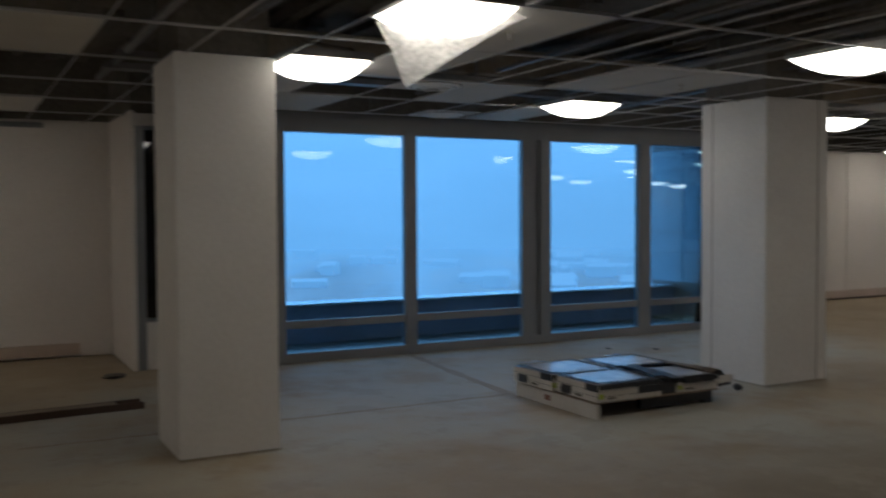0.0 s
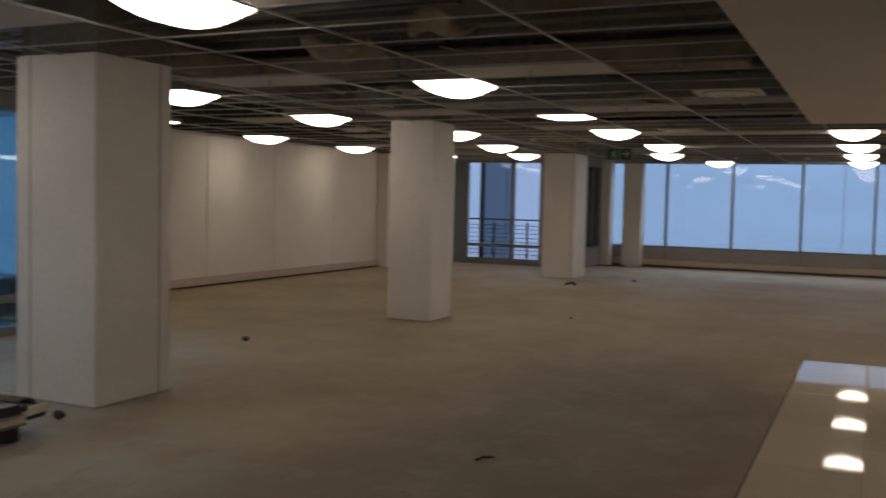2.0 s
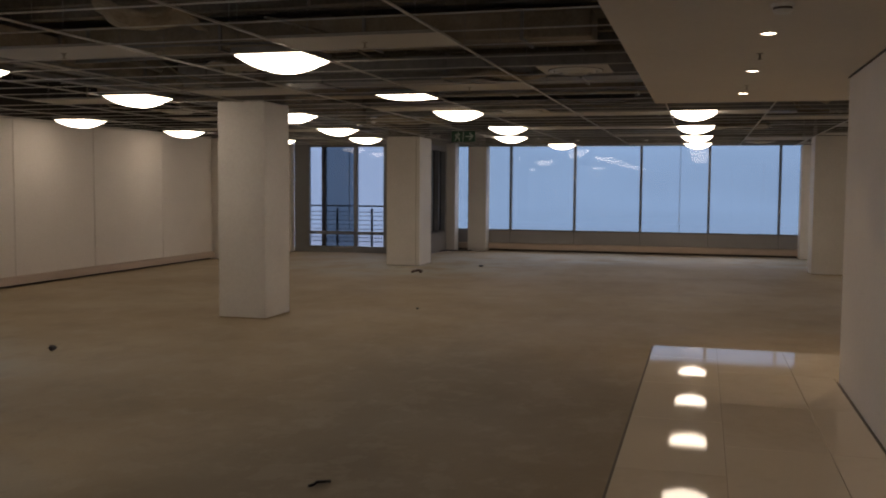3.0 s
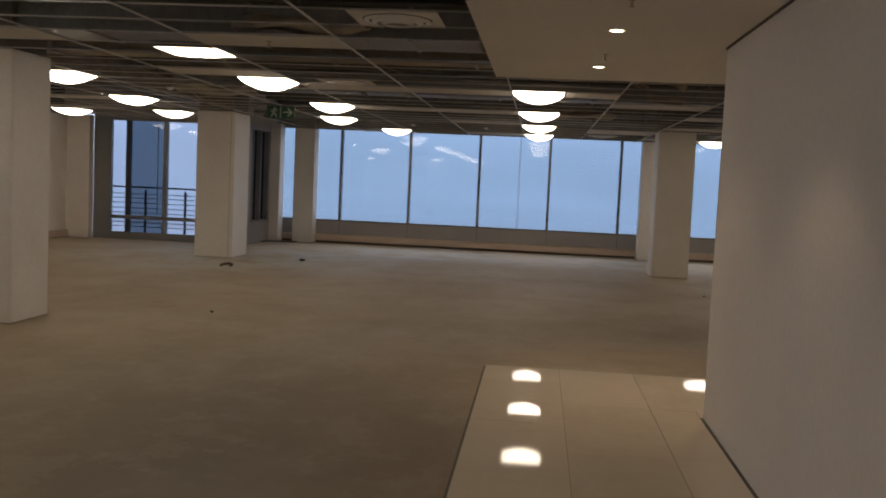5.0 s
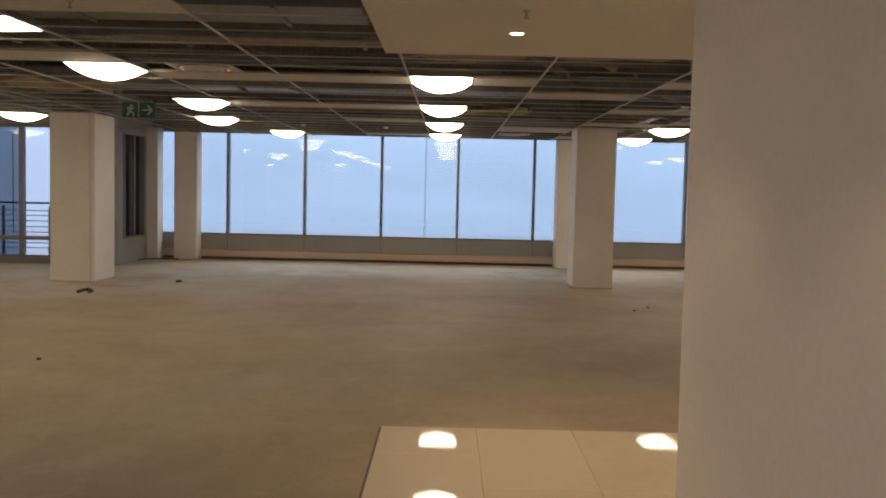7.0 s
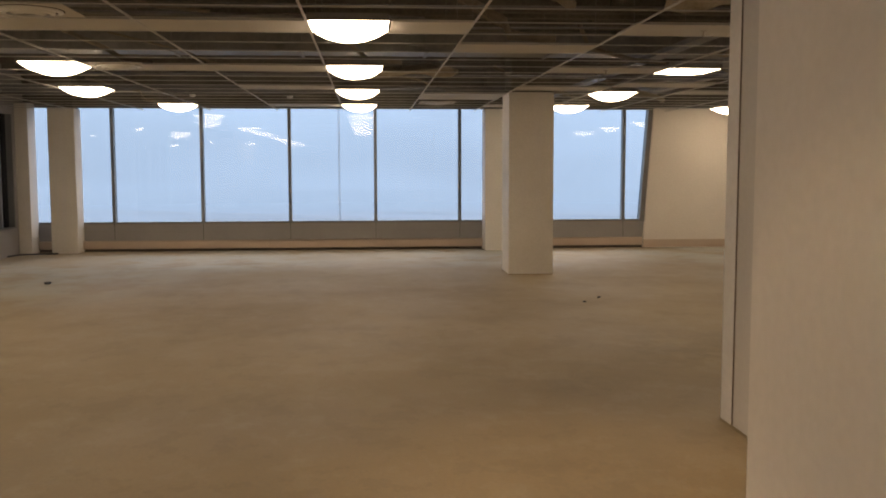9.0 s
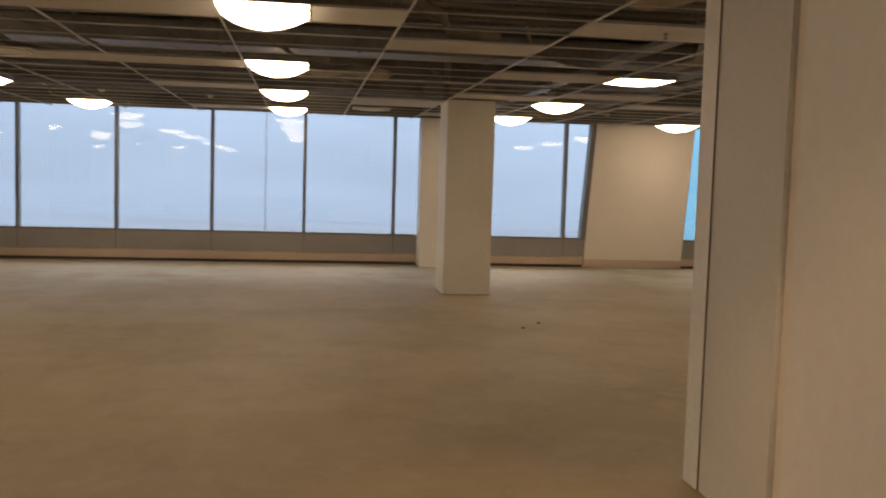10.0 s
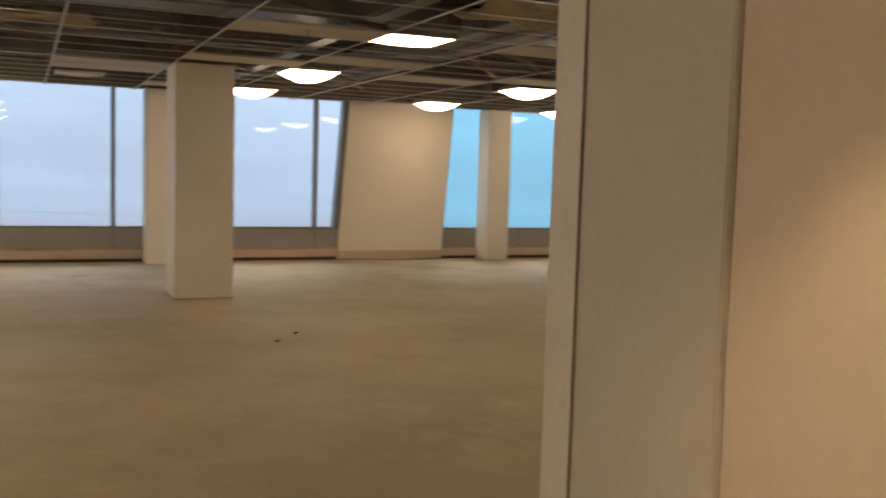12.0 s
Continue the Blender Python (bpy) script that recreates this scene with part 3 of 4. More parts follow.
def grid_and_panels():
    bars, panels = bmesh.new(), bmesh.new()
    for a, b, c, d in ZONES[:-1]:
        for k in KY:
            y = TEE_Y0 + TEE_Y * k
            if c <= y <= d:
                rail(bars, a, b, y, y, "x")
    rng = random.Random(4)
    kept = {(-24, 4), (-24, 7), (-20, 3), (-20, 4), (-20, 6), (-18, 5), (-17, 4), (-16, 4), (-16, 6), (-16, 2), (-11, 2), (-11, 4), (-6, 2), (-6, 4), (-5, 6), (-2, 3), (0, -2), (0, 1), (0, 2), (0, 6), (2, -1),
            (5, -4), (5, -2), (5, 1), (5, 6), (8, -3), (9, -2), (9, 1), (10, -4), (10, 6), (11, -1), (12, -1), (15, -2), (15, 1)}
    for i in KX:
        for j in KY:
            x0, y0 = TEE_X0 + TEE_PITCH * i, TEE_Y0 + TEE_Y * j
            x1, y1 = x0 + TEE_PITCH, y0 + TEE_Y
            lit = near_lamp(x0, x1, y0, y1)
            chance = rng.random()
            if in_zone(x0, x0, y0, y1):
                if not near_lamp(x0 - 0.01, x0 + 0.01, y0, y1):
                    rail(bars, x0, x0, y0 + 0.012, y1 - 0.012, "y")
            if not in_zone(x0, x1, y0, y1) or lit:
                continue
            on = (i, j) in kept or chance < 0.015
            if on:
                tilt = rng.uniform(0.0, 0.002)
                bmesh.ops.create_cube(panels, size=1.0, matrix=Matrix.Translation(((x0 + x1) / 2, (y0 + y1) / 2, H + 0.012 + tilt)) @ Matrix.Diagonal((TEE_PITCH - 0.008, TEE_Y - 0.008, 0.016, 1)))
    bmesh.ops.create_cube(panels, size=1.0, matrix=Matrix.Translation((TEE_X0 + TEE_PITCH / 2, 0.36, H + 0.012)) @ Matrix.Diagonal((TEE_PITCH - 0.008, 0.592, 0.016, 1)))
    solid("ceiling_grid", bars, TEE, "hung grid of white metal tee bars", "ceiling grid")
    solid("ceiling_panels", panels, PANEL, "few remaining off-white ceiling tiles in the grid", "ceiling tile")


grid_and_panels()

# plasterboard soffit over the tiled strip
soffit = solid("ceiling_soffit", bm_boxes([(-3.2, 6.0, -4.0, 1.29, 2.48, 2.54), (6.0, 9.96, -0.275, 1.29, 2.48, 2.54), (9.96, 12.02, -1.286, 1.29, 2.48, 2.54), (-3.2, 12.06, 1.29, 1.33, 2.48, 2.66), (12.02, 12.06, -1.284, 1.29, 2.48, 2.66)]), SOFFIT_PAINT, "smooth painted plasterboard soffit", "ceiling")


part("edge_angle", bm_boxes([(-3.2, 12.06, 1.332, 1.352, H - 0.002, H + 0.001), (12.062, 12.09, -1.284, 1.33, H - 0.002, H + 0.001)]), TEE, soffit, "pale edge angle")


# ---- lamps ----
def ceiling_light(drop, label):
    """A recessed square fitting with a sagging opal bowl. Origin at the lower corner of its cell."""
    w, d = 0.588, 0.6
    ob = thing("ceiling_light", (0, 0, 0), label, "ceiling light", "ceiling lights in the grid")
    bm = bmesh.new()
    nx = 12
    rows = []
    for i in range(nx + 1):
        row = []
        for j in range(nx + 1):
            u, v = 2 * i / nx - 1, 2 * j / nx - 1
            sag = drop * (1 - u ** 4) ** 0.8 * (1 - v * v) ** 0.75 if abs(u) < 1 and abs(v) < 1 else 0.0
            row.append(bm.verts.new((w / 2 + u * (w / 2 - 0.012), d / 2 + v * (d / 2 - 0.012), H + 0.004 - sag)))
        rows.append(row)
    for i in range(nx):
        for j in range(nx):
            bm.faces.new((rows[i][j], rows[i][j + 1], rows[i + 1][j + 1], rows[i + 1][j]))
    bmesh.ops.recalc_face_normals(bm, faces=bm.faces[:])
    shell = part("diffuser", bm, DIFFUSER, ob, "glowing opal plastic bowl", smooth=True)
    part("housing", bm_boxes([(0.01, w - 0.01, 0.01, 0.022, H + 0.003, H + 0.045), (0.01, w - 0.01, d - 0.022, d - 0.01, H + 0.003, H + 0.045), (0.01, 0.022, 0.022, d - 0.022, H + 0.003, H + 0.045),
                              (w - 0.022, w - 0.01, 0.022, d - 0.022, H + 0.003, H + 0.045), (0.01, w - 0.01, 0.01, d - 0.01, H + 0.045, H + 0.055)]), DUCT, ob, "dull sheet metal housing")
    def on_bowl(u, v):
        return (w / 2 + u * (w / 2 - 0.012), d / 2 + v * (d / 2 - 0.012), H + 0.002 - drop * (1 - u ** 4) ** 0.8 * (1 - v * v) ** 0.75)
    part("seam", bm_tube([on_bowl(-0.97 + 0.12 * k, 0.93 - 0.012 * k) for k in range(9)], 0.0028, 6), JOINT, shell, "dark open seam along the bowl")
    part("torn_corner", bm_tube([on_bowl(0.9, -0.99 + 0.05 * k) for k in range(4)], 0.006, 6), WHITE_METAL, ob, "bent metal corner clip")
    return ob


bowl = ceiling_light(0.112, "lit square ceiling light with a sagging opal bowl")
flat = ceiling_light(0.028, "lit square ceiling light with a nearly flat opal sheet")
FLAT = [(11.37, 3.66), (17.06, -2.94), (10.95, 9.5)]
for lx, ly in LAMPS[1:]:
    if (lx, ly) == FLAT[0]:
        flat.matrix_world = pose(lx, ly, 0)
    else:
        copy_thing(flat if (lx, ly) in FLAT else bowl, pose(lx, ly, 0))
bowl.matrix_world = pose(*LAMPS[0], 0)


def downlight(x, y, watts=DOWN_WATTS, cone=95):
    ob = thing("downlight", (x, y, 2.48), "small recessed lit downlight in the soffit", "downlight", "soffit downlights")
    bm = bmesh.new()
    inner = [bm.verts.new((0.038 * math.cos(a), 0.038 * math.sin(a), -0.002)) for a in [k * math.tau / 24 for k in range(24)]]
    outer = [bm.verts.new((0.052 * math.cos(a), 0.052 * math.sin(a), -0.006)) for a in [k * math.tau / 24 for k in range(24)]]
    rim = [bm.verts.new((0.054 * math.cos(a), 0.054 * math.sin(a), 0.0)) for a in [k * math.tau / 24 for k in range(24)]]
    for k in range(24):
        j = (k + 1) % 24
        bm.faces.new((inner[k], inner[j], outer[j], outer[k]))
        bm.faces.new((outer[k], outer[j], rim[j], rim[k]))
    part("trim_ring", bm, WHITE_METAL, ob, "white trim ring")
    part("lens", bm_cyl(0.038, -0.004, -0.001), SPOT_GLASS, ob, "glowing warm lens")
    lamp = bpy.data.lights.new("downlight_lamp", "SPOT")
    lamp.energy, lamp.color, lamp.spot_size, lamp.spot_blend, lamp.shadow_soft_size = watts, (1.0, 0.78, 0.5), radians(cone), 0.5, 0.03
    lo = new("downlight_lamp", lamp)
    lo.parent = ob
    lo.location = (0, 0, -0.02)
    return ob


for dx in (7.62, 9.40, 11.12, 5.85):
    downlight(dx, 0.48, 18.0 if dx > 11 else DOWN_WATTS)
for dx, dy in ((10.95, -0.6),):
    downlight(dx, dy, 24.0, 92)


def sprinkler(x, y, z):
    ob = thing("sprinkler", (x, y, z), "small metal sprinkler head in the ceiling", "sprinkler", "sprinkler heads")
    part("rosette", bm_cyl(0.022, -0.005, 0.0), DULL_METAL, ob, "dull metal rosette")
    part("stem", bm_cyl(0.007, -0.036, -0.005), DULL_METAL, ob, "dull metal stem")
    part("deflector", bm_cyl(0.015, -0.042, -0.036, seg=12), DULL_METAL, ob, "dull metal deflector")


for sx in (8.45, 10.42):
    sprinkler(sx, 0.48, 2.48)


# heads that poke through the remaining ceiling tiles
for ci, cj in ((0, -2), (-6, 2), (-11, 2), (-11, 4), (-16, 4), (5, -2), (-20, 3)):
    sprinkler(TEE_X0 + TEE_PITCH * (ci + 0.5), TEE_Y0 + TEE_Y * (cj + 0.5), H + 0.004)


def smoke_detector(x, y, z):
    ob = thing("smoke_detector", (x, y, z), "round white smoke detector under the soffit", "smoke detector")
    part("base", bm_cyl(0.055, -0.016, 0.0, seg=28), WHITE_METAL, ob)
    part("vent_ring", bm_cyl(0.045, -0.028, -0.016, seg=28), JOINT, ob, "dark vent slots")
    part("cap", bm_cyl(0.036, -0.045, -0.028, seg=28, r2=0.05), WHITE_METAL, ob)


smoke_detector(6.75, 0.47, 2.48)


def sensor(x, y):
    ob = thing("ceiling_sensor", (x, y, H), "small white sensor hanging under the grid", "sensor", "small ceiling sensors")
    part("base", bm_cyl(0.045, -0.012, 0.0), WHITE_METAL, ob)
    part("dome", bm_cyl(0.03, -0.035, -0.012, r2=0.045), WHITE_METAL, ob)


for sx, sy in ((20.9, 3.3), (21.1, 1.95), (15.1, 5.6)):
    sensor(sx, sy)


def air_diffuser(cx, cy, size=0.58):
    """A square plate with a round swirl outlet of nested rings."""
    ob = thing("air_diffuser", (cx, cy, H + 0.006), "square white ceiling air diffuser with round rings", "air diffuser", "ceiling air diffusers")
    part("plate", bm_boxes([(-size / 2, size / 2, -size / 2, size / 2, 0.0, 0.006)], 0.002), PANEL, ob)
    part("throat", bm_cyl(0.228, -0.004, -0.0005, seg=32), JOINT, ob, "dark round throat")
    for r, z in ((0.22, -0.018), (0.17, -0.03), (0.11, -0.036)):
        bm = bmesh.new()
        seg = 32
        rings = [[bm.verts.new((q * math.cos(k * math.tau / seg), q * math.sin(k * math.tau / seg), h)) for k in range(seg)] for q, h in ((r, 0.0), (r, z * 0.6), (r - 0.03, z), (r - 0.036, z + 0.004), (r - 0.012, 0.0))]
        for u, v in zip(rings, rings[1:]):
            for k in range(seg):
                bm.faces.new((u[k], u[(k + 1) % seg], v[(k + 1) % seg], v[k]))
        bmesh.ops.recalc_face_normals(bm, faces=bm.faces[:])
        part("ring", bm, WHITE_METAL, ob, smooth=True)
    part("core", bm_cyl(0.06, -0.02, 0.0, seg=20), BLACK, ob, "dark centre")


for ax, ay in ((9.75, 1.87), (17.2, 3.36), (3.24, 6.36), (4.3, 8.2), (22.5, -0.3), (13.0, 7.6), (13.8, 3.06)):
    air_diffuser(ax, ay)


# torn plastic film hanging from the first lamp
def hanging_film():
    bm = bmesh.new()
    rng = random.Random(11)
    nu, nv = 28, 22
    rows = []
    for i in range(nu + 1):
        u = i / nu
        top = Vector((1.80 + 0.56 * u, 4.22 - 0.5 * u, H - 0.02))
        drop = 0.03 + 0.33 * max(0.0, 1 - abs(u - 0.16) / (0.17 if u < 0.16 else 0.84)) ** 1.15
        row = []
        for j in range(nv + 1):
            v = j / nv
            bulge = 0.05 * math.sin(math.pi * v) * math.sin(7 * u + 2.2 * v) + 0.012 * math.sin(26 * u + 9 * v) + 0.006 * math.sin(47 * v - 12 * u)
            row.append(bm.verts.new(top + Vector((0.35 * bulge, bulge - 0.07 * v, -drop * v + 0.004 * rng.random()))))
        rows.append(row)
    for i in range(nu):
        for j in range(nv):
            bm.faces.new((rows[i][j], rows[i + 1][j], rows[i + 1][j + 1], rows[i][j + 1]))
    m, n, l, bsdf = material("thin_plastic_film")
    n.remove(bsdf)
    dif, tra, trl, a, b = n.new("ShaderNodeBsdfDiffuse"), n.new("ShaderNodeBsdfTransparent"), n.new("ShaderNodeBsdfTranslucent"), n.new("ShaderNodeMixShader"), n.new("ShaderNodeMixShader")
    tex, ramp = n.new("ShaderNodeTexNoise"), n.new("ShaderNodeMapRange")
    tex.inputs["Scale"].default_value, tex.inputs["Detail"].default_value = 14.0, 5.0
    ramp.inputs["From Min"].default_value, ramp.inputs["From Max"].default_value, ramp.inputs["To Min"].default_value, ramp.inputs["To Max"].default_value = 0.3, 0.7, 0.15, 0.5
    dif.inputs["Color"].default_value = trl.inputs["Color"].default_value = (0.8, 0.78, 0.74, 1)
    a.inputs[0].default_value = 0.6
    l.new(tex.outputs[0], ramp.inputs["Value"])
    l.new(dif.outputs[0], a.inputs[1])
    l.new(trl.outputs[0], a.inputs[2])
    l.new(ramp.outputs["Result"], b.inputs[0])
    l.new(a.outputs[0], b.inputs[1])
    l.new(tra.outputs[0], b.inputs[2])
    l.new(b.outputs[0], n["Material Output"].inputs["Surface"])
    ob = new("plastic_film", mesh_of("plastic_film", bm, m, True))
    tagged(ob, "crumpled clear plastic film hanging from a ceiling light", "plastic sheet")


hanging_film()


# exit sign hung from the grid
def exit_sign():
    ob = thing("exit_sign", (16.75, 4.63, 2.41), "green exit sign with running figure and arrow, hung from ceiling", "exit sign")
    board = part("board", bm_boxes([(-0.012, 0.012, -0.2, 0.2, -0.09, 0.09)], 0.003), SIGN_GREEN, ob)
    part("divider", bm_boxes([(-0.014, -0.0125, -0.006, 0.006, -0.08, 0.08)]), SIGN_PALE, board, "pale divider")
    arrow = bmesh.new()
    for y0, z0, y1, z1 in ((-0.04, 0.0, -0.165, 0.0), (-0.105, 0.055, -0.165, 0.0), (-0.105, -0.055, -0.165, 0.0)):
        c = Vector((-0.0135, (y0 + y1) / 2, (z0 + z1) / 2))
        ang = math.atan2(z1 - z0, y1 - y0)
        bmesh.ops.create_cube(arrow, size=1.0, matrix=Matrix.Translation(c) @ Matrix.Rotation(ang, 4, "X") @ Matrix.Diagonal((0.002, math.hypot(y1 - y0, z1 - z0), 0.018, 1)))
    part("arrow", arrow, SIGN_PALE, board, "pale arrow")
    fig = bmesh.new()
    for y, z, ln, an in ((0.098, 0.012, 0.062, 72), (0.078, -0.03, 0.05, 20), (0.065, -0.058, 0.04, 80), (0.122, -0.042, 0.07, -55), (0.075, 0.022, 0.045, -25), (0.128, 0.01, 0.045, 55)):
        bmesh.ops.create_cube(fig, size=1.0, matrix=Matrix.Translation((-0.0135, y, z)) @ Matrix.Rotation(radians(an), 4, "X") @ Matrix.Diagonal((0.002, ln, 0.018, 1)))
    bmesh.ops.create_cone(fig, cap_ends=True, segments=14, radius1=0.014, radius2=0.014, depth=0.002, matrix=Matrix.Translation((-0.0135, 0.085, 0.052)) @ Matrix.Rotation(radians(90), 4, "Y"))
    part("pictogram", fig, SIGN_PALE, board, "pale pictogram")
    for y in (-0.15, 0.15):
        part("hanger", bm_boxes([(-0.002, 0.002, y - 0.002, y + 0.002, 0.09, H - 2.41)]), DUCT, ob)


exit_sign()


# ---- pallet with cartons ----
def pallet():
    ob = thing("pallet", (4.09, 5.36, 0.0), "low pallet on pale end boards, standing on bare concrete", "pallet")
    part("end_board", bm_boxes([(0.0, 0.03, 0.0, 1.13, 0.0, 0.112)], 0.004), CARTON, ob, "pale end board with a printed mark")
    part("mark", bm_boxes([(-0.002, 0.0, 0.62, 0.70, 0.04, 0.085)]), RED, ob, "brown printed mark")
    part("end_board", bm_boxes([(1.16, 1.24, 0.10, 1.05, 0.0, 0.112)], 0.004), BLACK, ob, "dark end board")
    part("runner", bm_boxes([(0.03, 1.16, 0.5, 0.58, 0.0, 0.10)], 0.004), WOOD, ob, "dark wooden runner")
    part("runner", bm_boxes([(0.03, 1.16, 0.98, 1.06, 0.0, 0.10)], 0.004), WOOD, ob, "dark wooden runner")
    part("runner", bm_boxes([(0.5, 1.16, 0.1, 0.16, 0.02, 0.10)], 0.004), BLACK, ob, "dark crosswise runner")
    for k in range(5):
        part("deck_board", bm_boxes([(0.0, 1.24, 0.03 + k * 0.22, 0.2 + k * 0.22, 0.113, 0.127)], 0.003), WOOD, ob)
    return ob


pallet()


def bm_wrap(w, d, h, seed):
    """A film-wrapped top: a slightly sagging, creased cushion with a rolled edge."""
    bm = bmesh.new()
    rs = random.Random(seed)
    nx, ny = 14, 12
    ph = [rs.uniform(0, 6) for _ in range(4)]
    grid = []
    for i in range(nx + 1):
        row = []
        for j in range(ny + 1):
            u, v = i / nx, j / ny
            edge = min(u, v, 1 - u, 1 - v)
            z = h + (0.001 if edge == 0 else 0.0105 + 0.0012 * math.sin(9 * u + ph[0] + 3 * v) + 0.001 * math.sin(13 * v + ph[1] - 5 * u))
            row.append(bm.verts.new((0.008 + u * (w - 0.016), 0.008 + v * (d - 0.016), z)))
        grid.append(row)
    for i in range(nx):
        for j in range(ny):
            bm.faces.new((grid[i][j], grid[i + 1][j], grid[i + 1][j + 1], grid[i][j + 1]))
    return bm


def carton(x0, y0, w, d, z0, h, label, rz=0.0, bare=False, layers=2, seed=1):
    """A shallow stack of flat boxes in one wrap: body with layer joints, black edge bands, glossy top with a dark border."""
    ob = thing("carton", (x0, y0, z0), label, "carton", "cartons on the pallet", rz=rz)
    bm = bm_boxes([(0, w, 0, d, 0, h)], 0.006)
    part("box_body", bm, CARTON, ob)
    for k in range(1, layers + 1):
        part("layer_joint", bm_boxes([(-0.001, w + 0.001, -0.001, d + 0.001, h * k / (layers + 1) - 0.0015, h * k / (layers + 1) + 0.0015)]), JOINT, ob, "thin layer joint")
    bands = [(w * 0.02, w + 0.004, -0.005, 0.0, h * 0.74, h + 0.004), (-0.005, 0.0, -0.005, d * 0.28, h * 0.62, h + 0.004), (-0.005, 0.0, d * 0.62, d * 0.86, h * 0.1, h * 0.6)]
    if not bare:
        bands.append((w * 0.62, w + 0.004, -0.0045, 0.0, h * 0.3, h * 0.73))
    for box in bands:
        part("edge_band", bm_boxes([box], 0.001), BLACK, ob, "black edge band")
    if not bare:
        top = part("lid", bm_wrap(w, d, h, seed), WRAP, ob, "glossy film-wrapped top", smooth=True)
        for box in ((0.02, w - 0.02, 0.016, 0.05, h + 0.0135, h + 0.0155), (0.02, w - 0.02, d - 0.045, d - 0.025, h + 0.0135, h + 0.0155), (0.02, 0.045, 0.05, d - 0.046, h + 0.0135, h + 0.0155), (w - 0.045, w - 0.02, 0.05, d - 0.046, h + 0.0135, h + 0.0155)):
            part("border_strip", bm_boxes([box]), BLACK, top, "dark border strip")
        rs = random.Random(seed + 40)
        for k in range(4):
            u0, v0 = rs.uniform(0.02, w * 0.6), rs.choice((0.0, d * 0.93))
            film = bmesh.new()
            cols = [[film.verts.new((u0 + 0.045 * q, v0 + 0.05 * p + rs.uniform(-0.01, 0.01), h + 0.018 + 0.012 * math.sin(2.2 * q + p) * rs.random() + 0.004 * p)) for p in (0, 1)] for q in range(6)]
            for a, b in zip(cols, cols[1:]):
                film.faces.new((a[0], b[0], b[1], a[1]))
            part("loose_film", film, WRAP, top, "crumpled loose clear film", smooth=True)
    part("print_bar", bm_boxes([(0.09, 0.17, -0.0015, 0.0, h * 0.15, h * 0.27)]), JOINT, ob, "faint printed bar")
    part("print_bar", bm_boxes([(-0.0015, 0.0, 0.2, 0.29, h * 0.12, h * 0.26)]), JOINT, ob, "faint printed bar")
    part("sticker", bm_boxes([(0.01, 0.055, -0.0025, -0.0005, h * 0.2, h * 0.5)]), GREEN, ob, "yellow-green sticker")
    return ob


carton(4.10, 5.37, 0.62, 0.545, 0.128, 0.128, "white carton stack with black bands and glossy wrapped top")
carton(4.07, 5.93, 0.62, 0.55, 0.128, 0.128, "white carton stack with glossy wrapped top, dented edge", rz=1.5, seed=2)
carton(4.74, 5.93, 0.60, 0.55, 0.128, 0.125, "white carton stack with glossy wrapped top at the back", seed=3)
opened = carton(4.90, 5.40, 0.42, 0.52, 0.128, 0.105, "opened white carton with black flaps", rz=-2, bare=True, layers=1)
cover = bmesh.new()
cover_rows = [[cover.verts.new((-0.24 + 0.085 * q + 0.03 * p, -0.02 + 0.19 * p, 0.142 - 0.012 * q + 0.01 * math.sin(2.1 * q + 1.3 * p) + 0.016 * t)) for p in range(4) for t in (0, 1)] for q in range(5)]
for a, b in zip(cover_rows, cover_rows[1:]):
    for k in range(3):
        cover.faces.new((a[2 * k], b[2 * k], b[2 * k + 2], a[2 * k + 2]))
        cover.faces.new((a[2 * k + 1], a[2 * k + 3], b[2 * k + 3], b[2 * k + 1]))
    cover.faces.new((a[0], a[1], b[1], b[0]))
    cover.faces.new((a[6], b[6], b[7], a[7]))
for a in (cover_rows[0], cover_rows[-1]):
    for k in range(3):
        cover.faces.new((a[2 * k], a[2 * k + 2], a[2 * k + 3], a[2 * k + 1]))
bmesh.ops.recalc_face_normals(cover, faces=cover.faces[:])
part("flap", cover, BLACK, opened, "black sloping cover flap")
part("inner_wrap", bm_boxes([(0.04, 0.38, 0.06, 0.46, 0.106, 0.122)], 0.004), WRAP, opened, "pale wrapped contents")
part("flap", bm_boxes([(0.06, 0.36, -0.03, -0.008, 0.07, 0.13)], 0.003), BLACK, opened, "black hanging flap")
block = thing("black_box", (4.74, 5.40, 0.128), "small black box between the cartons", "box")
part("box_body", bm_boxes([(0, 0.15, 0, 0.3, 0, 0.10)], 0.005), BLACK, block)
open_tray = thing("carton_tray", (5.33, 5.42, 0.128), "torn brown carton tray lying on the pallet edge", "carton", rz=8)
part("tray_bottom", bm_boxes([(0.0, 0.2, 0.0, 0.55, 0.0, 0.06)], 0.006), BLACK, open_tray, "dark tray bottom")
part("tray_side", bm_boxes([(0.0, 0.21, -0.012, 0.0, 0.03, 0.09)], 0.003), CARTON, open_tray)
lid = bmesh.new()
lid_rows = []
for i in range(9):
    u = i / 8
    lid_rows.append([lid.verts.new((-0.06 + 0.24 * u, 0.0 + 0.5 * v + 0.05 * u, 0.125 + 0.02 * math.sin(2.0 * u + 1.5 * v) - 0.075 * u ** 3 + 0.009 * t)) for v in (0, 0.33, 0.66, 1) for t in (0, 1)])
for p, q in zip(lid_rows, lid_rows[1:]):
    for k in range(3):
        lid.faces.new((p[2 * k], p[2 * k + 2], q[2 * k + 2], q[2 * k]))
        lid.faces.new((p[2 * k + 1], q[2 * k + 1], q[2 * k + 3], p[2 * k + 3]))
    lid.faces.new((p[0], q[0], q[1], p[1]))
    lid.faces.new((p[6], p[7], q[7], q[6]))
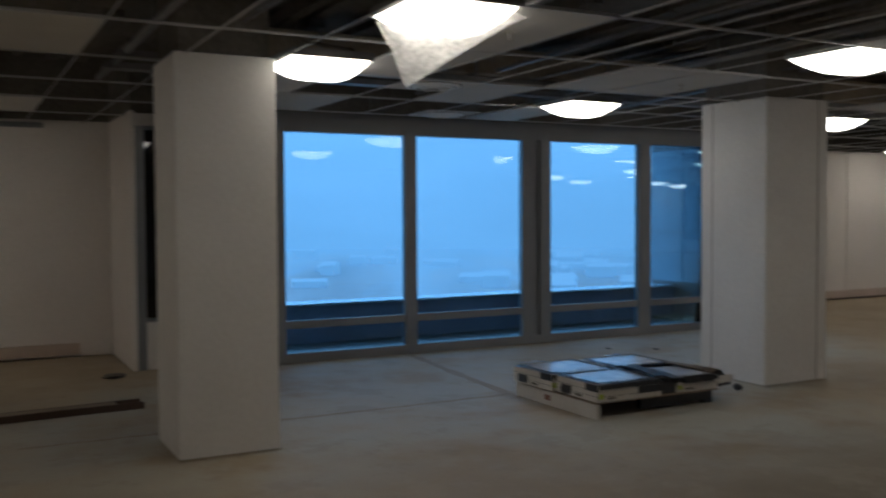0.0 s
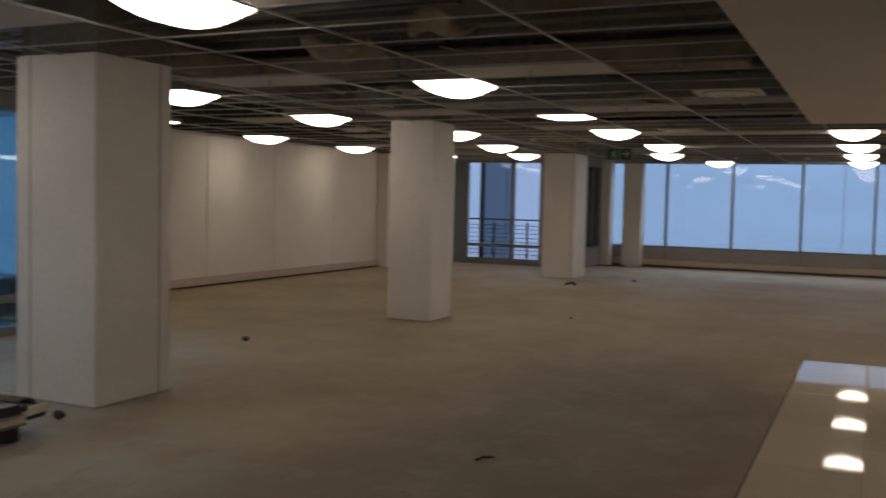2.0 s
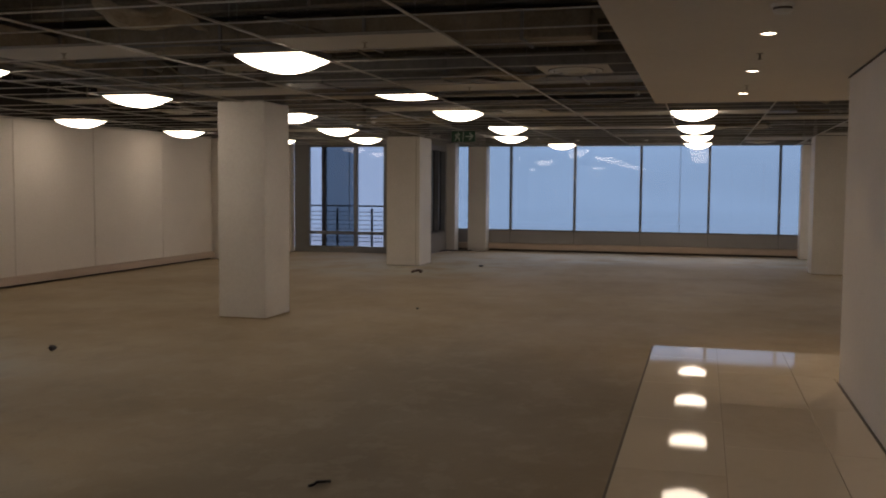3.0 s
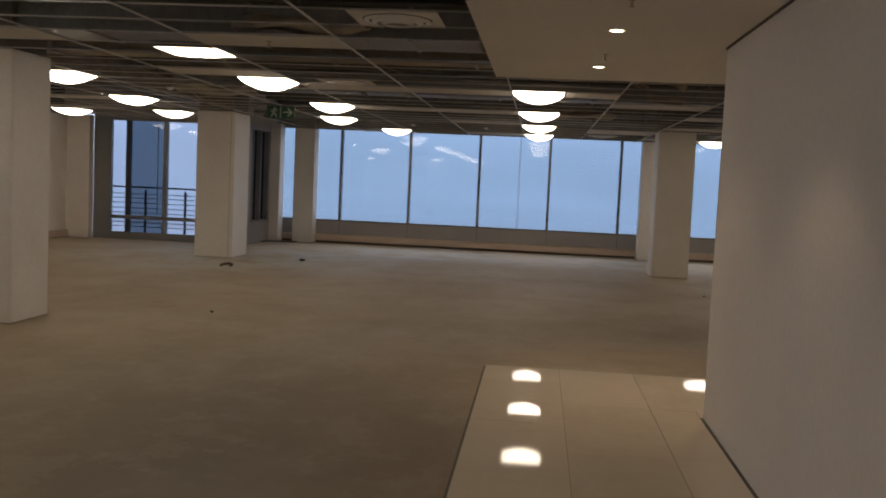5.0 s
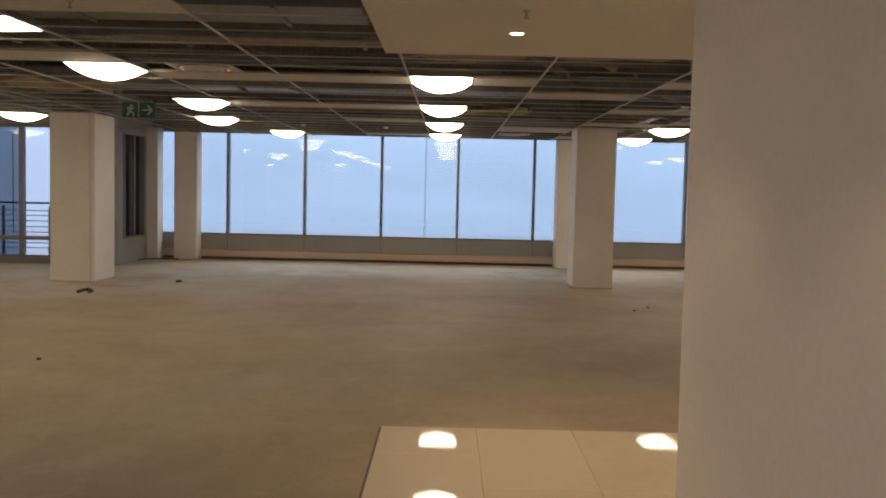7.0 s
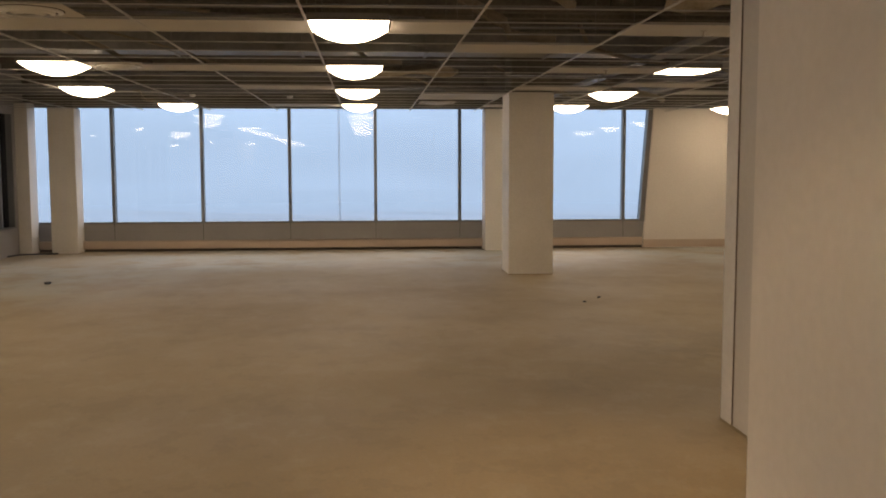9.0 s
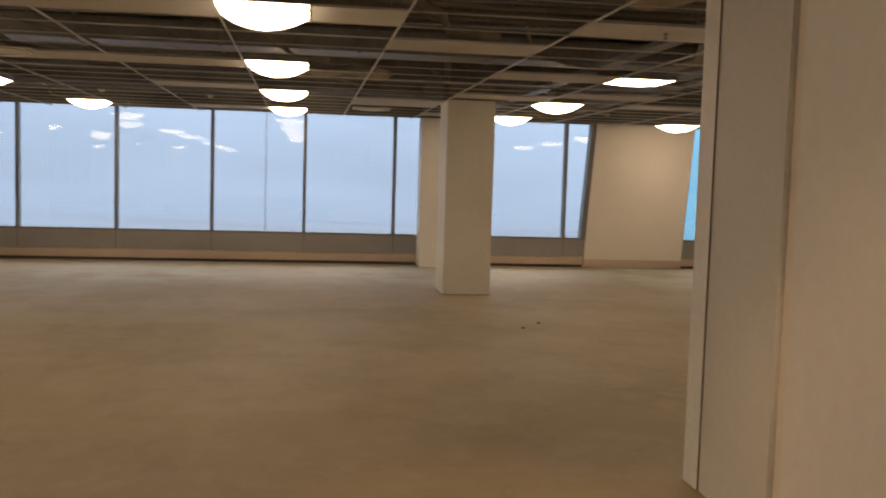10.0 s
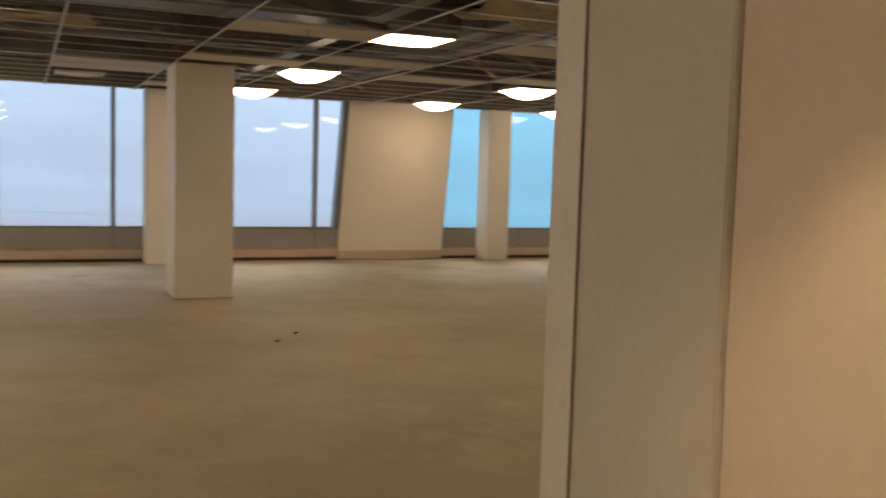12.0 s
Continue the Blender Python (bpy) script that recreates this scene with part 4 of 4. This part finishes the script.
for p in (lid_rows[0], lid_rows[-1]):
    for k in range(3):
        lid.faces.new((p[2 * k], p[2 * k + 1], p[2 * k + 3], p[2 * k + 2]))
bmesh.ops.recalc_face_normals(lid, faces=lid.faces[:])
part("torn_lid", lid, KRAFT, open_tray, "brown curled cardboard lid", smooth=True)
part("strap", bm_tube([(-0.05, 0.02, 0.10), (0.02, 0.1, 0.14), (0.08, 0.2, 0.15), (0.12, 0.35, 0.15), (0.2, 0.42, 0.15), (0.25, 0.5, 0.12)], 0.003), CARTON, open_tray, "white loose strap", smooth=True)


# ---- debris on the floor ----
def lump(name, x, y, r, flat, mat, label, seed):
    bm = bmesh.new()
    bmesh.ops.create_icosphere(bm, subdivisions=2, radius=r)
    rng = random.Random(seed)
    for v in bm.verts:
        v.co *= 0.75 + 0.5 * rng.random()
        v.co.z *= flat
    low = min(v.co.z for v in bm.verts)
    for v in bm.verts:
        v.co.z -= low
    ob = new(name, mesh_of(name, bm, mat))
    ob.location = (x, y, 0.0)
    return tagged(ob, label, "debris", "debris on the floor")


lump("rubble", 9.37, 6.77, 0.042, 0.6, BLACK, "small dark lump of rubble on the concrete", 1)
lump("rubble", 5.86, 5.70, 0.04, 0.7, BLACK, "small black plastic scrap by the column", 2)
lump("rubble", 13.35, 4.35, 0.02, 0.5, BLACK, "tiny dark crumb on the concrete", 3)
lump("rubble", 17.62, -1.60, 0.02, 0.4, BLACK, "tiny dark crumb on the concrete", 4)
lump("rubble", 17.95, -1.85, 0.02, 0.4, BLACK, "tiny dark crumb on the concrete", 5)
lump("rubble", 19.87, 5.05, 0.05, 0.3, BLACK, "flat dark scrap on the concrete", 6)
lump("rubble", 6.9, 7.95, 0.03, 0.25, BLACK, "flat dark scrap near the glazing", 7)
lump("rubble", 6.45, 8.25, 0.03, 0.25, BLACK, "flat dark scrap near the glazing", 8)
lump("rubble", 1.2, 9.1, 0.11, 0.16, JOINT, "dark flat heap of dust on the floor", 9)
cable = new("cable_offcut", mesh_of("cable_offcut", bm_tube([(6.345, 2.785, 0.008), (6.37, 2.765, 0.01), (6.40, 2.762, 0.016), (6.408, 2.73, 0.016), (6.45, 2.705, 0.01)], 0.008), BLACK, True))
tagged(cable, "short black cable offcut on bare concrete", "cable")
loop = new("cable_loop", mesh_of("cable_loop", bm_tube([(18.18, 5.95, 0.015), (18.36, 5.98, 0.015), (18.42, 5.90, 0.03), (18.36, 5.82, 0.02), (18.20, 5.80, 0.015)], 0.022), HOOP, True))
tagged(loop, "bent brown hoop lying on the floor", "debris")
cable2 = new("floor_cable", mesh_of("floor_cable", bm_tube([(23.0, 7.1, 0.012), (23.6, 7.02, 0.012), (24.0, 6.85, 0.02), (24.15, 6.6, 0.012), (24.2, 6.3, 0.012)], 0.014), BLACK, True))
tagged(cable2, "black cable lying along the nook wall", "cable")
channel = thing("metal_channel", (-1.0, 7.36, 0.0), "long dark steel channel lying on the floor", "metal channel", rz=3.5)
part("web", bm_boxes([(0, 2.2, 0.0, 0.16, 0.0, 0.012)], 0.002), HOOP, channel)
part("flange", bm_boxes([(0, 2.2, 0.0, 0.012, 0.012, 0.055)], 0.002), HOOP, channel)
part("flange", bm_boxes([(0, 2.2, 0.148, 0.16, 0.012, 0.055)], 0.002), HOOP, channel)
part("cover", bm_boxes([(0, 2.0, 0.012, 0.148, 0.045, 0.053)], 0.002), WOOD, channel, "worn dusty cover strip")

# filled floor trenches by the glazing: ragged strips
def floor_seam(a, b, width, seed, label):
    bm = bmesh.new()
    rs = random.Random(seed)
    a, b = Vector(a), Vector(b)
    along = (b - a).normalized()
    side = Vector((-along.y, along.x, 0))
    steps = int((b - a).length / 0.06)
    rows, drift = [], 0.0
    for k in range(steps + 1):
        p = a + (b - a) * (k / steps)
        drift = 0.85 * drift + rs.uniform(-0.008, 0.008)
        half = width * rs.uniform(0.2, 0.65)
        rows.append([bm.verts.new(p + side * (drift + q) + Vector((0, 0, h))) for q, h in ((-half - 0.004, 0.0), (-half, 0.003), (half, 0.003), (half + 0.004, 0.0))])
    for u, v in zip(rows, rows[1:]):
        for k in range(3):
            bm.faces.new((u[k], u[k + 1], v[k + 1], v[k]))
    bmesh.ops.recalc_face_normals(bm, faces=bm.faces[:])
    solid("floor_seam", bm, SEAM, label, "floor seam")


floor_seam((0.2, 6.545, 0.0), (4.1, 6.56, 0.0), 0.03, 5, "thin ragged crack in the concrete floor")
floor_seam((4.06, 6.56, 0.0), (4.3, 9.0, 0.0), 0.09, 6, "ragged filled trench in the concrete floor")


# ---- services above the grid ----
def duct(name, x0, x1, y0, y1, z0, z1, mat, label):
    ob = thing(name, (0, 0, 0), label, "air duct")
    part("duct_body", bm_boxes([(x0, x1, y0, y1, z0, z1)], 0.01), mat, ob)
    if x1 - x0 > y1 - y0:
        k = x0 + 0.6
        while k < x1:
            part("flange", bm_boxes([(k, k + 0.03, y0 - 0.02, y1 + 0.02, z0 - 0.02, z1 + 0.02)]), DUCT, ob)
            k += 1.5
    else:
        k = y0 + 0.6
        while k < y1:
            part("flange", bm_boxes([(x0 - 0.02, x1 + 0.02, k, k + 0.03, z0 - 0.02, z1 + 0.02)]), DUCT, ob)
            k += 1.5
    return ob


duct("air_duct", 10.2, 10.7, 1.8, 9.0, 2.92, 3.16, INSULATION, "wrapped cross duct above the grid")
duct("air_duct", 12.0, 12.7, 1.5, 7.0, 2.78, 3.05, DUCT, "broad galvanised cross duct above the grid")
duct("air_duct", 18.6, 19.1, -8.0, 7.0, 2.9, 3.14, DUCT, "galvanised cross duct above the grid")
duct("air_duct", 2.0, 23.0, 7.2, 7.7, 2.84, 3.08, INSULATION, "wrapped air duct above the grid")
duct("air_duct", 13.2, 13.6, -8.0, 9.0, 2.74, 2.98, INSULATION, "wrapped cross duct above the grid")
duct("air_duct", 16.0, 24.0, -4.2, -3.7, 2.84, 3.06, DUCT, "galvanised air duct above the grid")
rng = random.Random(21)
for k in range(26):
    px = rng.uniform(1, 24)
    y0 = rng.uniform(1.6, 4.0) if px < 12 else rng.uniform(-8, 2)
    ob = new("conduit", mesh_of("conduit", bm_tube([(px, y0, 2.72 + 0.2 * rng.random()), (px + 0.02, 8.9, 2.72 + 0.2 * rng.random())], rng.choice((0.012, 0.02, 0.03)), 7), DUCT, True))
    tagged(ob, "metal conduit pipe run above the grid", "pipe", "conduits above the grid")
for k in range(4):
    py = rng.uniform(1.6, 8.8) if k < 2 else rng.uniform(-8, 1)
    x0 = 1.0 if k < 2 else 13.0
    ob = new("cable_tray", mesh_of("cable_tray", bm_boxes([(x0, 24.3, py, py + 0.16, 2.78, 2.785), (x0, 24.3, py, py + 0.005, 2.785, 2.83), (x0, 24.3, py + 0.155, py + 0.16, 2.785, 2.83)]), DUCT))
    tagged(ob, "perforated metal cable tray above the grid", "cable tray", "cable trays above the grid")
for k in range(34):
    fx, fy = rng.uniform(2, 24), rng.uniform(1.6, 8.8)
    if k > 16:
        fx, fy = rng.uniform(12.8, 24), rng.uniform(-8, 1)
    pts = [(fx, fy, 2.62), (fx + rng.uniform(-.2, .2), fy + rng.uniform(.1, .4), 2.66), (fx + rng.uniform(-.3, .3), fy + rng.uniform(.4, .9), 2.8), (fx + rng.uniform(-.3, .3), fy + rng.uniform(.8, 1.4), 3.0)]
    ob = new("flexible_duct", mesh_of("flexible_duct", bm_tube(pts, rng.choice((0.012, 0.025, 0.04)), 9), INSULATION, True))
    tagged(ob, "sagging flexible hose in the ceiling void", "hose", "hoses in the ceiling void")


def insulation_batt(x, y, w, d, seed):
    """A crumpled batt that lies on the bars: a folded sheet with thickness."""
    bm = bmesh.new()
    rs = random.Random(seed)
    nx, ny = 9, 9
    ph = [rs.uniform(0, 6.3) for _ in range(5)]
    sheets = []
    for lift in (0.0, 0.03):
        grid = []
        for i in range(nx + 1):
            row = []
            for j in range(ny + 1):
                u, v = i / nx, j / ny
                fold = 0.035 * math.sin(5 * u + ph[0] + 2 * v) + 0.03 * math.sin(7 * v + ph[1] - 3 * u) + 0.015 * math.sin(15 * u + 11 * v + ph[2])
                rim = 0.05 * math.sin(4 * v + ph[3]), 0.05 * math.sin(4 * u + ph[4])
                row.append(bm.verts.new((u * w + rim[0], v * d + rim[1], max(0.0, 0.05 + fold) + lift)))
            grid.append(row)
        for i in range(nx):
            for j in range(ny):
                bm.faces.new((grid[i][j], grid[i + 1][j], grid[i + 1][j + 1], grid[i][j + 1]))
        sheets.append(grid)
    lo, hi = sheets
    rim = [(i, 0) for i in range(nx)] + [(nx, j) for j in range(ny)] + [(i, ny) for i in range(nx, 0, -1)] + [(0, j) for j in range(ny, 0, -1)]
    for (a, b), (c, e) in zip(rim, rim[1:] + rim[:1]):
        bm.faces.new((lo[a][b], lo[c][e], hi[c][e], hi[a][b]))
    bmesh.ops.recalc_face_normals(bm, faces=bm.faces[:])
    ob = new("insulation_batt", mesh_of("insulation_batt", bm, BATT, True))
    ob.location = (x, y, H + 0.033)
    tagged(ob, "crumpled pale insulation batt lying on the ceiling grid", "insulation", "insulation batts on the grid")


for k, (bx, by, bw, bd) in enumerate(((13.0, 0.3, 0.5, 1.0), (12.8, -0.9, 0.55, 0.9), (15.8, -3.4, 0.6, 0.8), (13.3, -2.3, 0.5, 1.1), (10.4, 2.2, 0.5, 1.0), (9.3, 4.4, 0.5, 0.7), (16.2, 5.0, 0.6, 1.0), (6.3, 3.0, 0.35, 0.3), (15.3, -4.7, 0.5, 0.9), (18.2, -0.2, 0.5, 1.0), (7.0, 4.0, 0.4, 0.5))):
    insulation_batt(bx, by, bw, bd, 60 + k)
wires = bmesh.new()
for i in range(-22, 18, 2):
    for j in range(-7, 9):
        wx, wy = TEE_X0 + TEE_PITCH * i + 0.1, TEE_Y0 + TEE_Y * j
        if in_zone(wx, wx, wy, wy):
            bmesh.ops.create_cube(wires, size=1.0, matrix=Matrix.Translation((wx, wy, (H + SLAB) / 2)) @ Matrix.Diagonal((0.004, 0.004, SLAB - H - 0.04, 1)))
solid("hanger_wires", wires, DUCT, "thin steel hangers of the ceiling grid", "hanger wire", "stuff")

# ---- outside: terrace, balcony, hazy distance ----
solid("terrace", bm_boxes([(2.78, 9.62, 9.24, 10.9, -0.3, -0.04)]), PAVING, "grey terrace paving outside the glazing", "terrace")
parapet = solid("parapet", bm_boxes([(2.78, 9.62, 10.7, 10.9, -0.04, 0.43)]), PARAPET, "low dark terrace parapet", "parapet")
part("coping", bm_boxes([(2.78, 9.62, 10.60, 11.0, 0.43, 0.455)], 0.004), COPING, parapet, "pale metal coping")
clad = solid("wall_exterior", bm_boxes([(9.66, 9.738, 9.225, 11.26, -0.3, SLAB)]), ALU, "exterior cladding of the next wing", "wall")
for z0, z1 in ((0.5, 1.25), (1.26, 2.5)):
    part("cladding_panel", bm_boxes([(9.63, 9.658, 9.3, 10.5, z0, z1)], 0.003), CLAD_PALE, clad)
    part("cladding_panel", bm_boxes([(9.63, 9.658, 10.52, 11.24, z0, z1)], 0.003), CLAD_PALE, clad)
solid("balcony", bm_boxes([(22.775, 24.45, 7.2, 12.0, -0.3, -0.01)]), PAVING, "grey balcony slab", "balcony")
rails = thing("balcony_railing", (24.35, 9.0, -0.01), "grey steel balcony railing with thin horizontal bars", "railing")
for z in (0.17, 0.27, 0.38, 0.49, 0.60, 0.72, 0.83, 0.93):
    part("bar", bm_boxes([(-0.008, 0.008, -1.8, 2.8, z - 0.008, z + 0.008)]), RAIL, rails)
part("handrail", bm_boxes([(-0.025, 0.025, -1.8, 2.8, 1.065, 1.105)], 0.004), RAIL, rails)
for y in (-0.97, -0.015, 0.935, 1.885, 2.75):
    part("post", bm_boxes([(-0.02, 0.02, y - 0.025, y + 0.025, 0.0, 1.02)], 0.003), RAIL, rails)


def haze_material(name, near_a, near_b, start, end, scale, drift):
    """Drifting mist painted into surfaces: their colours give way to glowing haze with distance from the building."""
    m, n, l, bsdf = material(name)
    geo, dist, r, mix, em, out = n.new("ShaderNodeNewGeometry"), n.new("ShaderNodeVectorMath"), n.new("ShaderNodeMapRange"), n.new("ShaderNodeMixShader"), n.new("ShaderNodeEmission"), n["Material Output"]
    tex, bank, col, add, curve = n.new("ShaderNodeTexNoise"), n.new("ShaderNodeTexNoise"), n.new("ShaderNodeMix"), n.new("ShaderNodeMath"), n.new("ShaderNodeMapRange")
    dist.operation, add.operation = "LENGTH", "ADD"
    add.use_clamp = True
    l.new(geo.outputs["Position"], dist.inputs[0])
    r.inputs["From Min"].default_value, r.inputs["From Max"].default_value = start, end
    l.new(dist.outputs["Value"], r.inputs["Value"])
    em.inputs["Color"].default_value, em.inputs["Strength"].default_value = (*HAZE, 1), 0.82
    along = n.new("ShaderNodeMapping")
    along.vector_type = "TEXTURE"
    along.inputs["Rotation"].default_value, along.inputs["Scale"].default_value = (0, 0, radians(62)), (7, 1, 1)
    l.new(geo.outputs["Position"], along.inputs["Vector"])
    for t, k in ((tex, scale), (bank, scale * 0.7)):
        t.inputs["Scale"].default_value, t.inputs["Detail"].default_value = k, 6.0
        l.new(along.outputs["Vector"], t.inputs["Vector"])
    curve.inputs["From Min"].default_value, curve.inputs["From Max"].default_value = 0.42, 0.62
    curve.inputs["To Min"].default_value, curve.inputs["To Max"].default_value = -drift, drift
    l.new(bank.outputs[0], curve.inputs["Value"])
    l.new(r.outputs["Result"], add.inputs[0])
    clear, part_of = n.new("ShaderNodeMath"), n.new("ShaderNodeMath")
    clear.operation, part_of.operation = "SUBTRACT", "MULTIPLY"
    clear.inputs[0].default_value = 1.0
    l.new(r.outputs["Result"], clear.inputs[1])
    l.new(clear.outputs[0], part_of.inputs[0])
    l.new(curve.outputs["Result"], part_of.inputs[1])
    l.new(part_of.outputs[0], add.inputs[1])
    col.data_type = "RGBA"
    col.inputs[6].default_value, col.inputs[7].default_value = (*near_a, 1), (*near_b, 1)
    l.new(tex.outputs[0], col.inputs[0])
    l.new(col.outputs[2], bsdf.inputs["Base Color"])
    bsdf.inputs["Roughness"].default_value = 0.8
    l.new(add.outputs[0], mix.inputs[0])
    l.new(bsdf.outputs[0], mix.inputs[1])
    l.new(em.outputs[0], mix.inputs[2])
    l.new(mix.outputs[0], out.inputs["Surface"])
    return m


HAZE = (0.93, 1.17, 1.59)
# ground, walls and roofs carry the mist in their own materials
GROUND_HAZE = haze_material("mist_painted_ground", (0.10, 0.10, 0.11), (0.55, 0.50, 0.51), 140, 900, 0.025, 0.6)
TOWN_HAZE = haze_material("mist_painted_town", (0.10, 0.10, 0.11), (0.30, 0.20, 0.21), -1400, 900, 0.03, 0.2)
ROOF_HAZE = haze_material("mist_painted_roof", (0.45, 0.43, 0.44), (0.70, 0.62, 0.64), -1400, 900, 0.03, 0.2)
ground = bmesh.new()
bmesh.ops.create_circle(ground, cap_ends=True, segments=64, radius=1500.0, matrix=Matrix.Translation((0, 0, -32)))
solid("ground", ground, GROUND_HAZE, "harbour ground far below with painted mist", "ground")


def backdrop():
    bm = bmesh.new()
    seg = 64
    lo = [bm.verts.new((1400 * math.cos(k * math.tau / seg), 1400 * math.sin(k * math.tau / seg), -60)) for k in range(seg)]
    hi = [bm.verts.new((1400 * math.cos(k * math.tau / seg), 1400 * math.sin(k * math.tau / seg), 900)) for k in range(seg)]
    apex = bm.verts.new((0, 0, 1500))
    for k in range(seg):
        bm.faces.new((lo[k], hi[k], hi[(k + 1) % seg], lo[(k + 1) % seg]))
        bm.faces.new((hi[k], apex, hi[(k + 1) % seg]))
    m, n, l, bsdf = material("mist_sky")
    n.remove(bsdf)
    em, geo, sep = n.new("ShaderNodeEmission"), n.new("ShaderNodeNewGeometry"), n.new("ShaderNodeSeparateXYZ")
    l.new(geo.outputs["Position"], sep.inputs[0])

    def ramp(a, b, lo, hi, value):
        r = n.new("ShaderNodeMapRange")
        r.interpolation_type = "SMOOTHSTEP"
        for key, v in (("From Min", a), ("From Max", b), ("To Min", lo), ("To Max", hi)):
            r.inputs[key].default_value = v
        l.new(value, r.inputs["Value"])
        return r.outputs["Result"]

    stretch, bank = n.new("ShaderNodeMapping"), n.new("ShaderNodeTexNoise")
    stretch.inputs["Scale"].default_value = (1.0, 1.0, 3.5)
    bank.inputs["Scale"].default_value, bank.inputs["Detail"].default_value = 0.0035, 4.0
    l.new(geo.outputs["Position"], stretch.inputs["Vector"])
    l.new(stretch.outputs["Vector"], bank.inputs["Vector"])
    low = n.new("ShaderNodeMath")
    low.operation = "MULTIPLY"
    l.new(ramp(-40, 150, 0.84, 1.0, sep.outputs["Z"]), low.inputs[0])
    l.new(ramp(0.3, 0.7, 0.93, 1.05, bank.outputs[0]), low.inputs[1])
    l.new(low.outputs[0], em.inputs["Strength"])
    col = n.new("ShaderNodeMix")
    col.data_type = "RGBA"
    col.inputs[6].default_value, col.inputs[7].default_value = (*HAZE, 1), (2.4, 2.8, 3.5, 1)
    l.new(ramp(330, 1400, 0.0, 1.0, sep.outputs["Z"]), col.inputs[0])
    l.new(col.outputs[2], em.inputs["Color"])
    l.new(em.outputs[0], n["Material Output"].inputs["Surface"])
    ob = solid("backdrop", bm, m, "pale blue overcast mist", "backdrop")
    ob.visible_shadow = False


backdrop()
rng = random.Random(8)


def harbour_building(x, y, w, d, h, turn, label):
    """A shed with a ridged roof, or a flat block, on its own ground."""
    ob = thing("harbour_building", (x, y, -32), label, "building", "misty harbour buildings", rz=turn)
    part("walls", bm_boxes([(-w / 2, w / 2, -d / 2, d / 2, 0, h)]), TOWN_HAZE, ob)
    bm = bmesh.new()
    v = [bm.verts.new(p) for p in ((-w / 2 - 0.4, -d / 2 - 0.4, h), (w / 2 + 0.4, -d / 2 - 0.4, h), (w / 2 + 0.4, d / 2 + 0.4, h), (-w / 2 - 0.4, d / 2 + 0.4, h), (-w / 2 - 0.4, 0, h + 0.22 * d), (w / 2 + 0.4, 0, h + 0.22 * d))]
    for f in ((0, 1, 5, 4), (2, 3, 4, 5), (0, 4, 3), (1, 2, 5), (3, 2, 1, 0)):
        bm.faces.new([v[i] for i in f])
    part("roof", bm, ROOF_HAZE, ob, "pale roof with painted mist")


for k in range(80):
    a = radians(rng.uniform(28, 96))
    d = rng.uniform(380, 720)
    w = rng.uniform(5, 20)
    harbour_building(d * math.cos(a), d * math.sin(a), w, rng.uniform(5, 12), rng.uniform(2, 7), rng.uniform(-30, 30) + math.degrees(a) + 90, "low harbour shed with mist painted into its colour")
# ---- polished tiles, laid last ----
bed = solid("floor_tiles", bm_boxes([(0.0, 11.335, -0.262, 1.262, 0.0005, 0.012), (9.965, 11.335, -1.305, -0.262, 0.0005, 0.012)]), GROUT, "polished cream stone tiles over the concrete", "tiled floor")
# dark strip stands in for the shadow at the tile edge
part("edge_shadow", bm_boxes([(0.0, 11.35, 1.262, 1.278, 0.0005, 0.006), (11.336, 11.35, -1.305, 1.262, 0.0005, 0.006)]), JOINT, bed, "painted shadow strip along the edge of the tiling")
tile_meshes = {}


def lay(x0, x1, y0, y1):
    w, d = round(x1 - x0 - 0.003, 4), round(y1 - y0 - 0.003, 4)
    if (w, d) not in tile_meshes:
        tile_meshes[(w, d)] = mesh_of("tile", bm_boxes([(0, w, 0, d, 0, 0.02)], 0.0012), TILE)
    ob = new("tile", tile_meshes[(w, d)])
    ob.location = (x0 + 0.0015, y0 + 0.0015, 0.0)
    ob.parent = bed


for r, (ya, yb) in enumerate(((0.657, 1.26), (0.052, 0.657), (-0.262, 0.052))):
    xb = 11.333
    if r == 2:
        lay(10.133, 11.333, -0.55, yb)
        xb = 10.133
    step = 0.6 if r == 0 else 1.2
    while xb > 0.05:
        xa = max(xb - step, 0.0)
        lay(xa, xb, ya, yb)
        xb, step = xa, 1.2
for ya, yb in ((-0.55, -0.262), (-1.15, -0.55), (-1.305, -1.15)):
    lay(9.967, 10.133, ya, yb)
    if ya < -0.55:
        lay(10.133, 11.333, ya, yb)
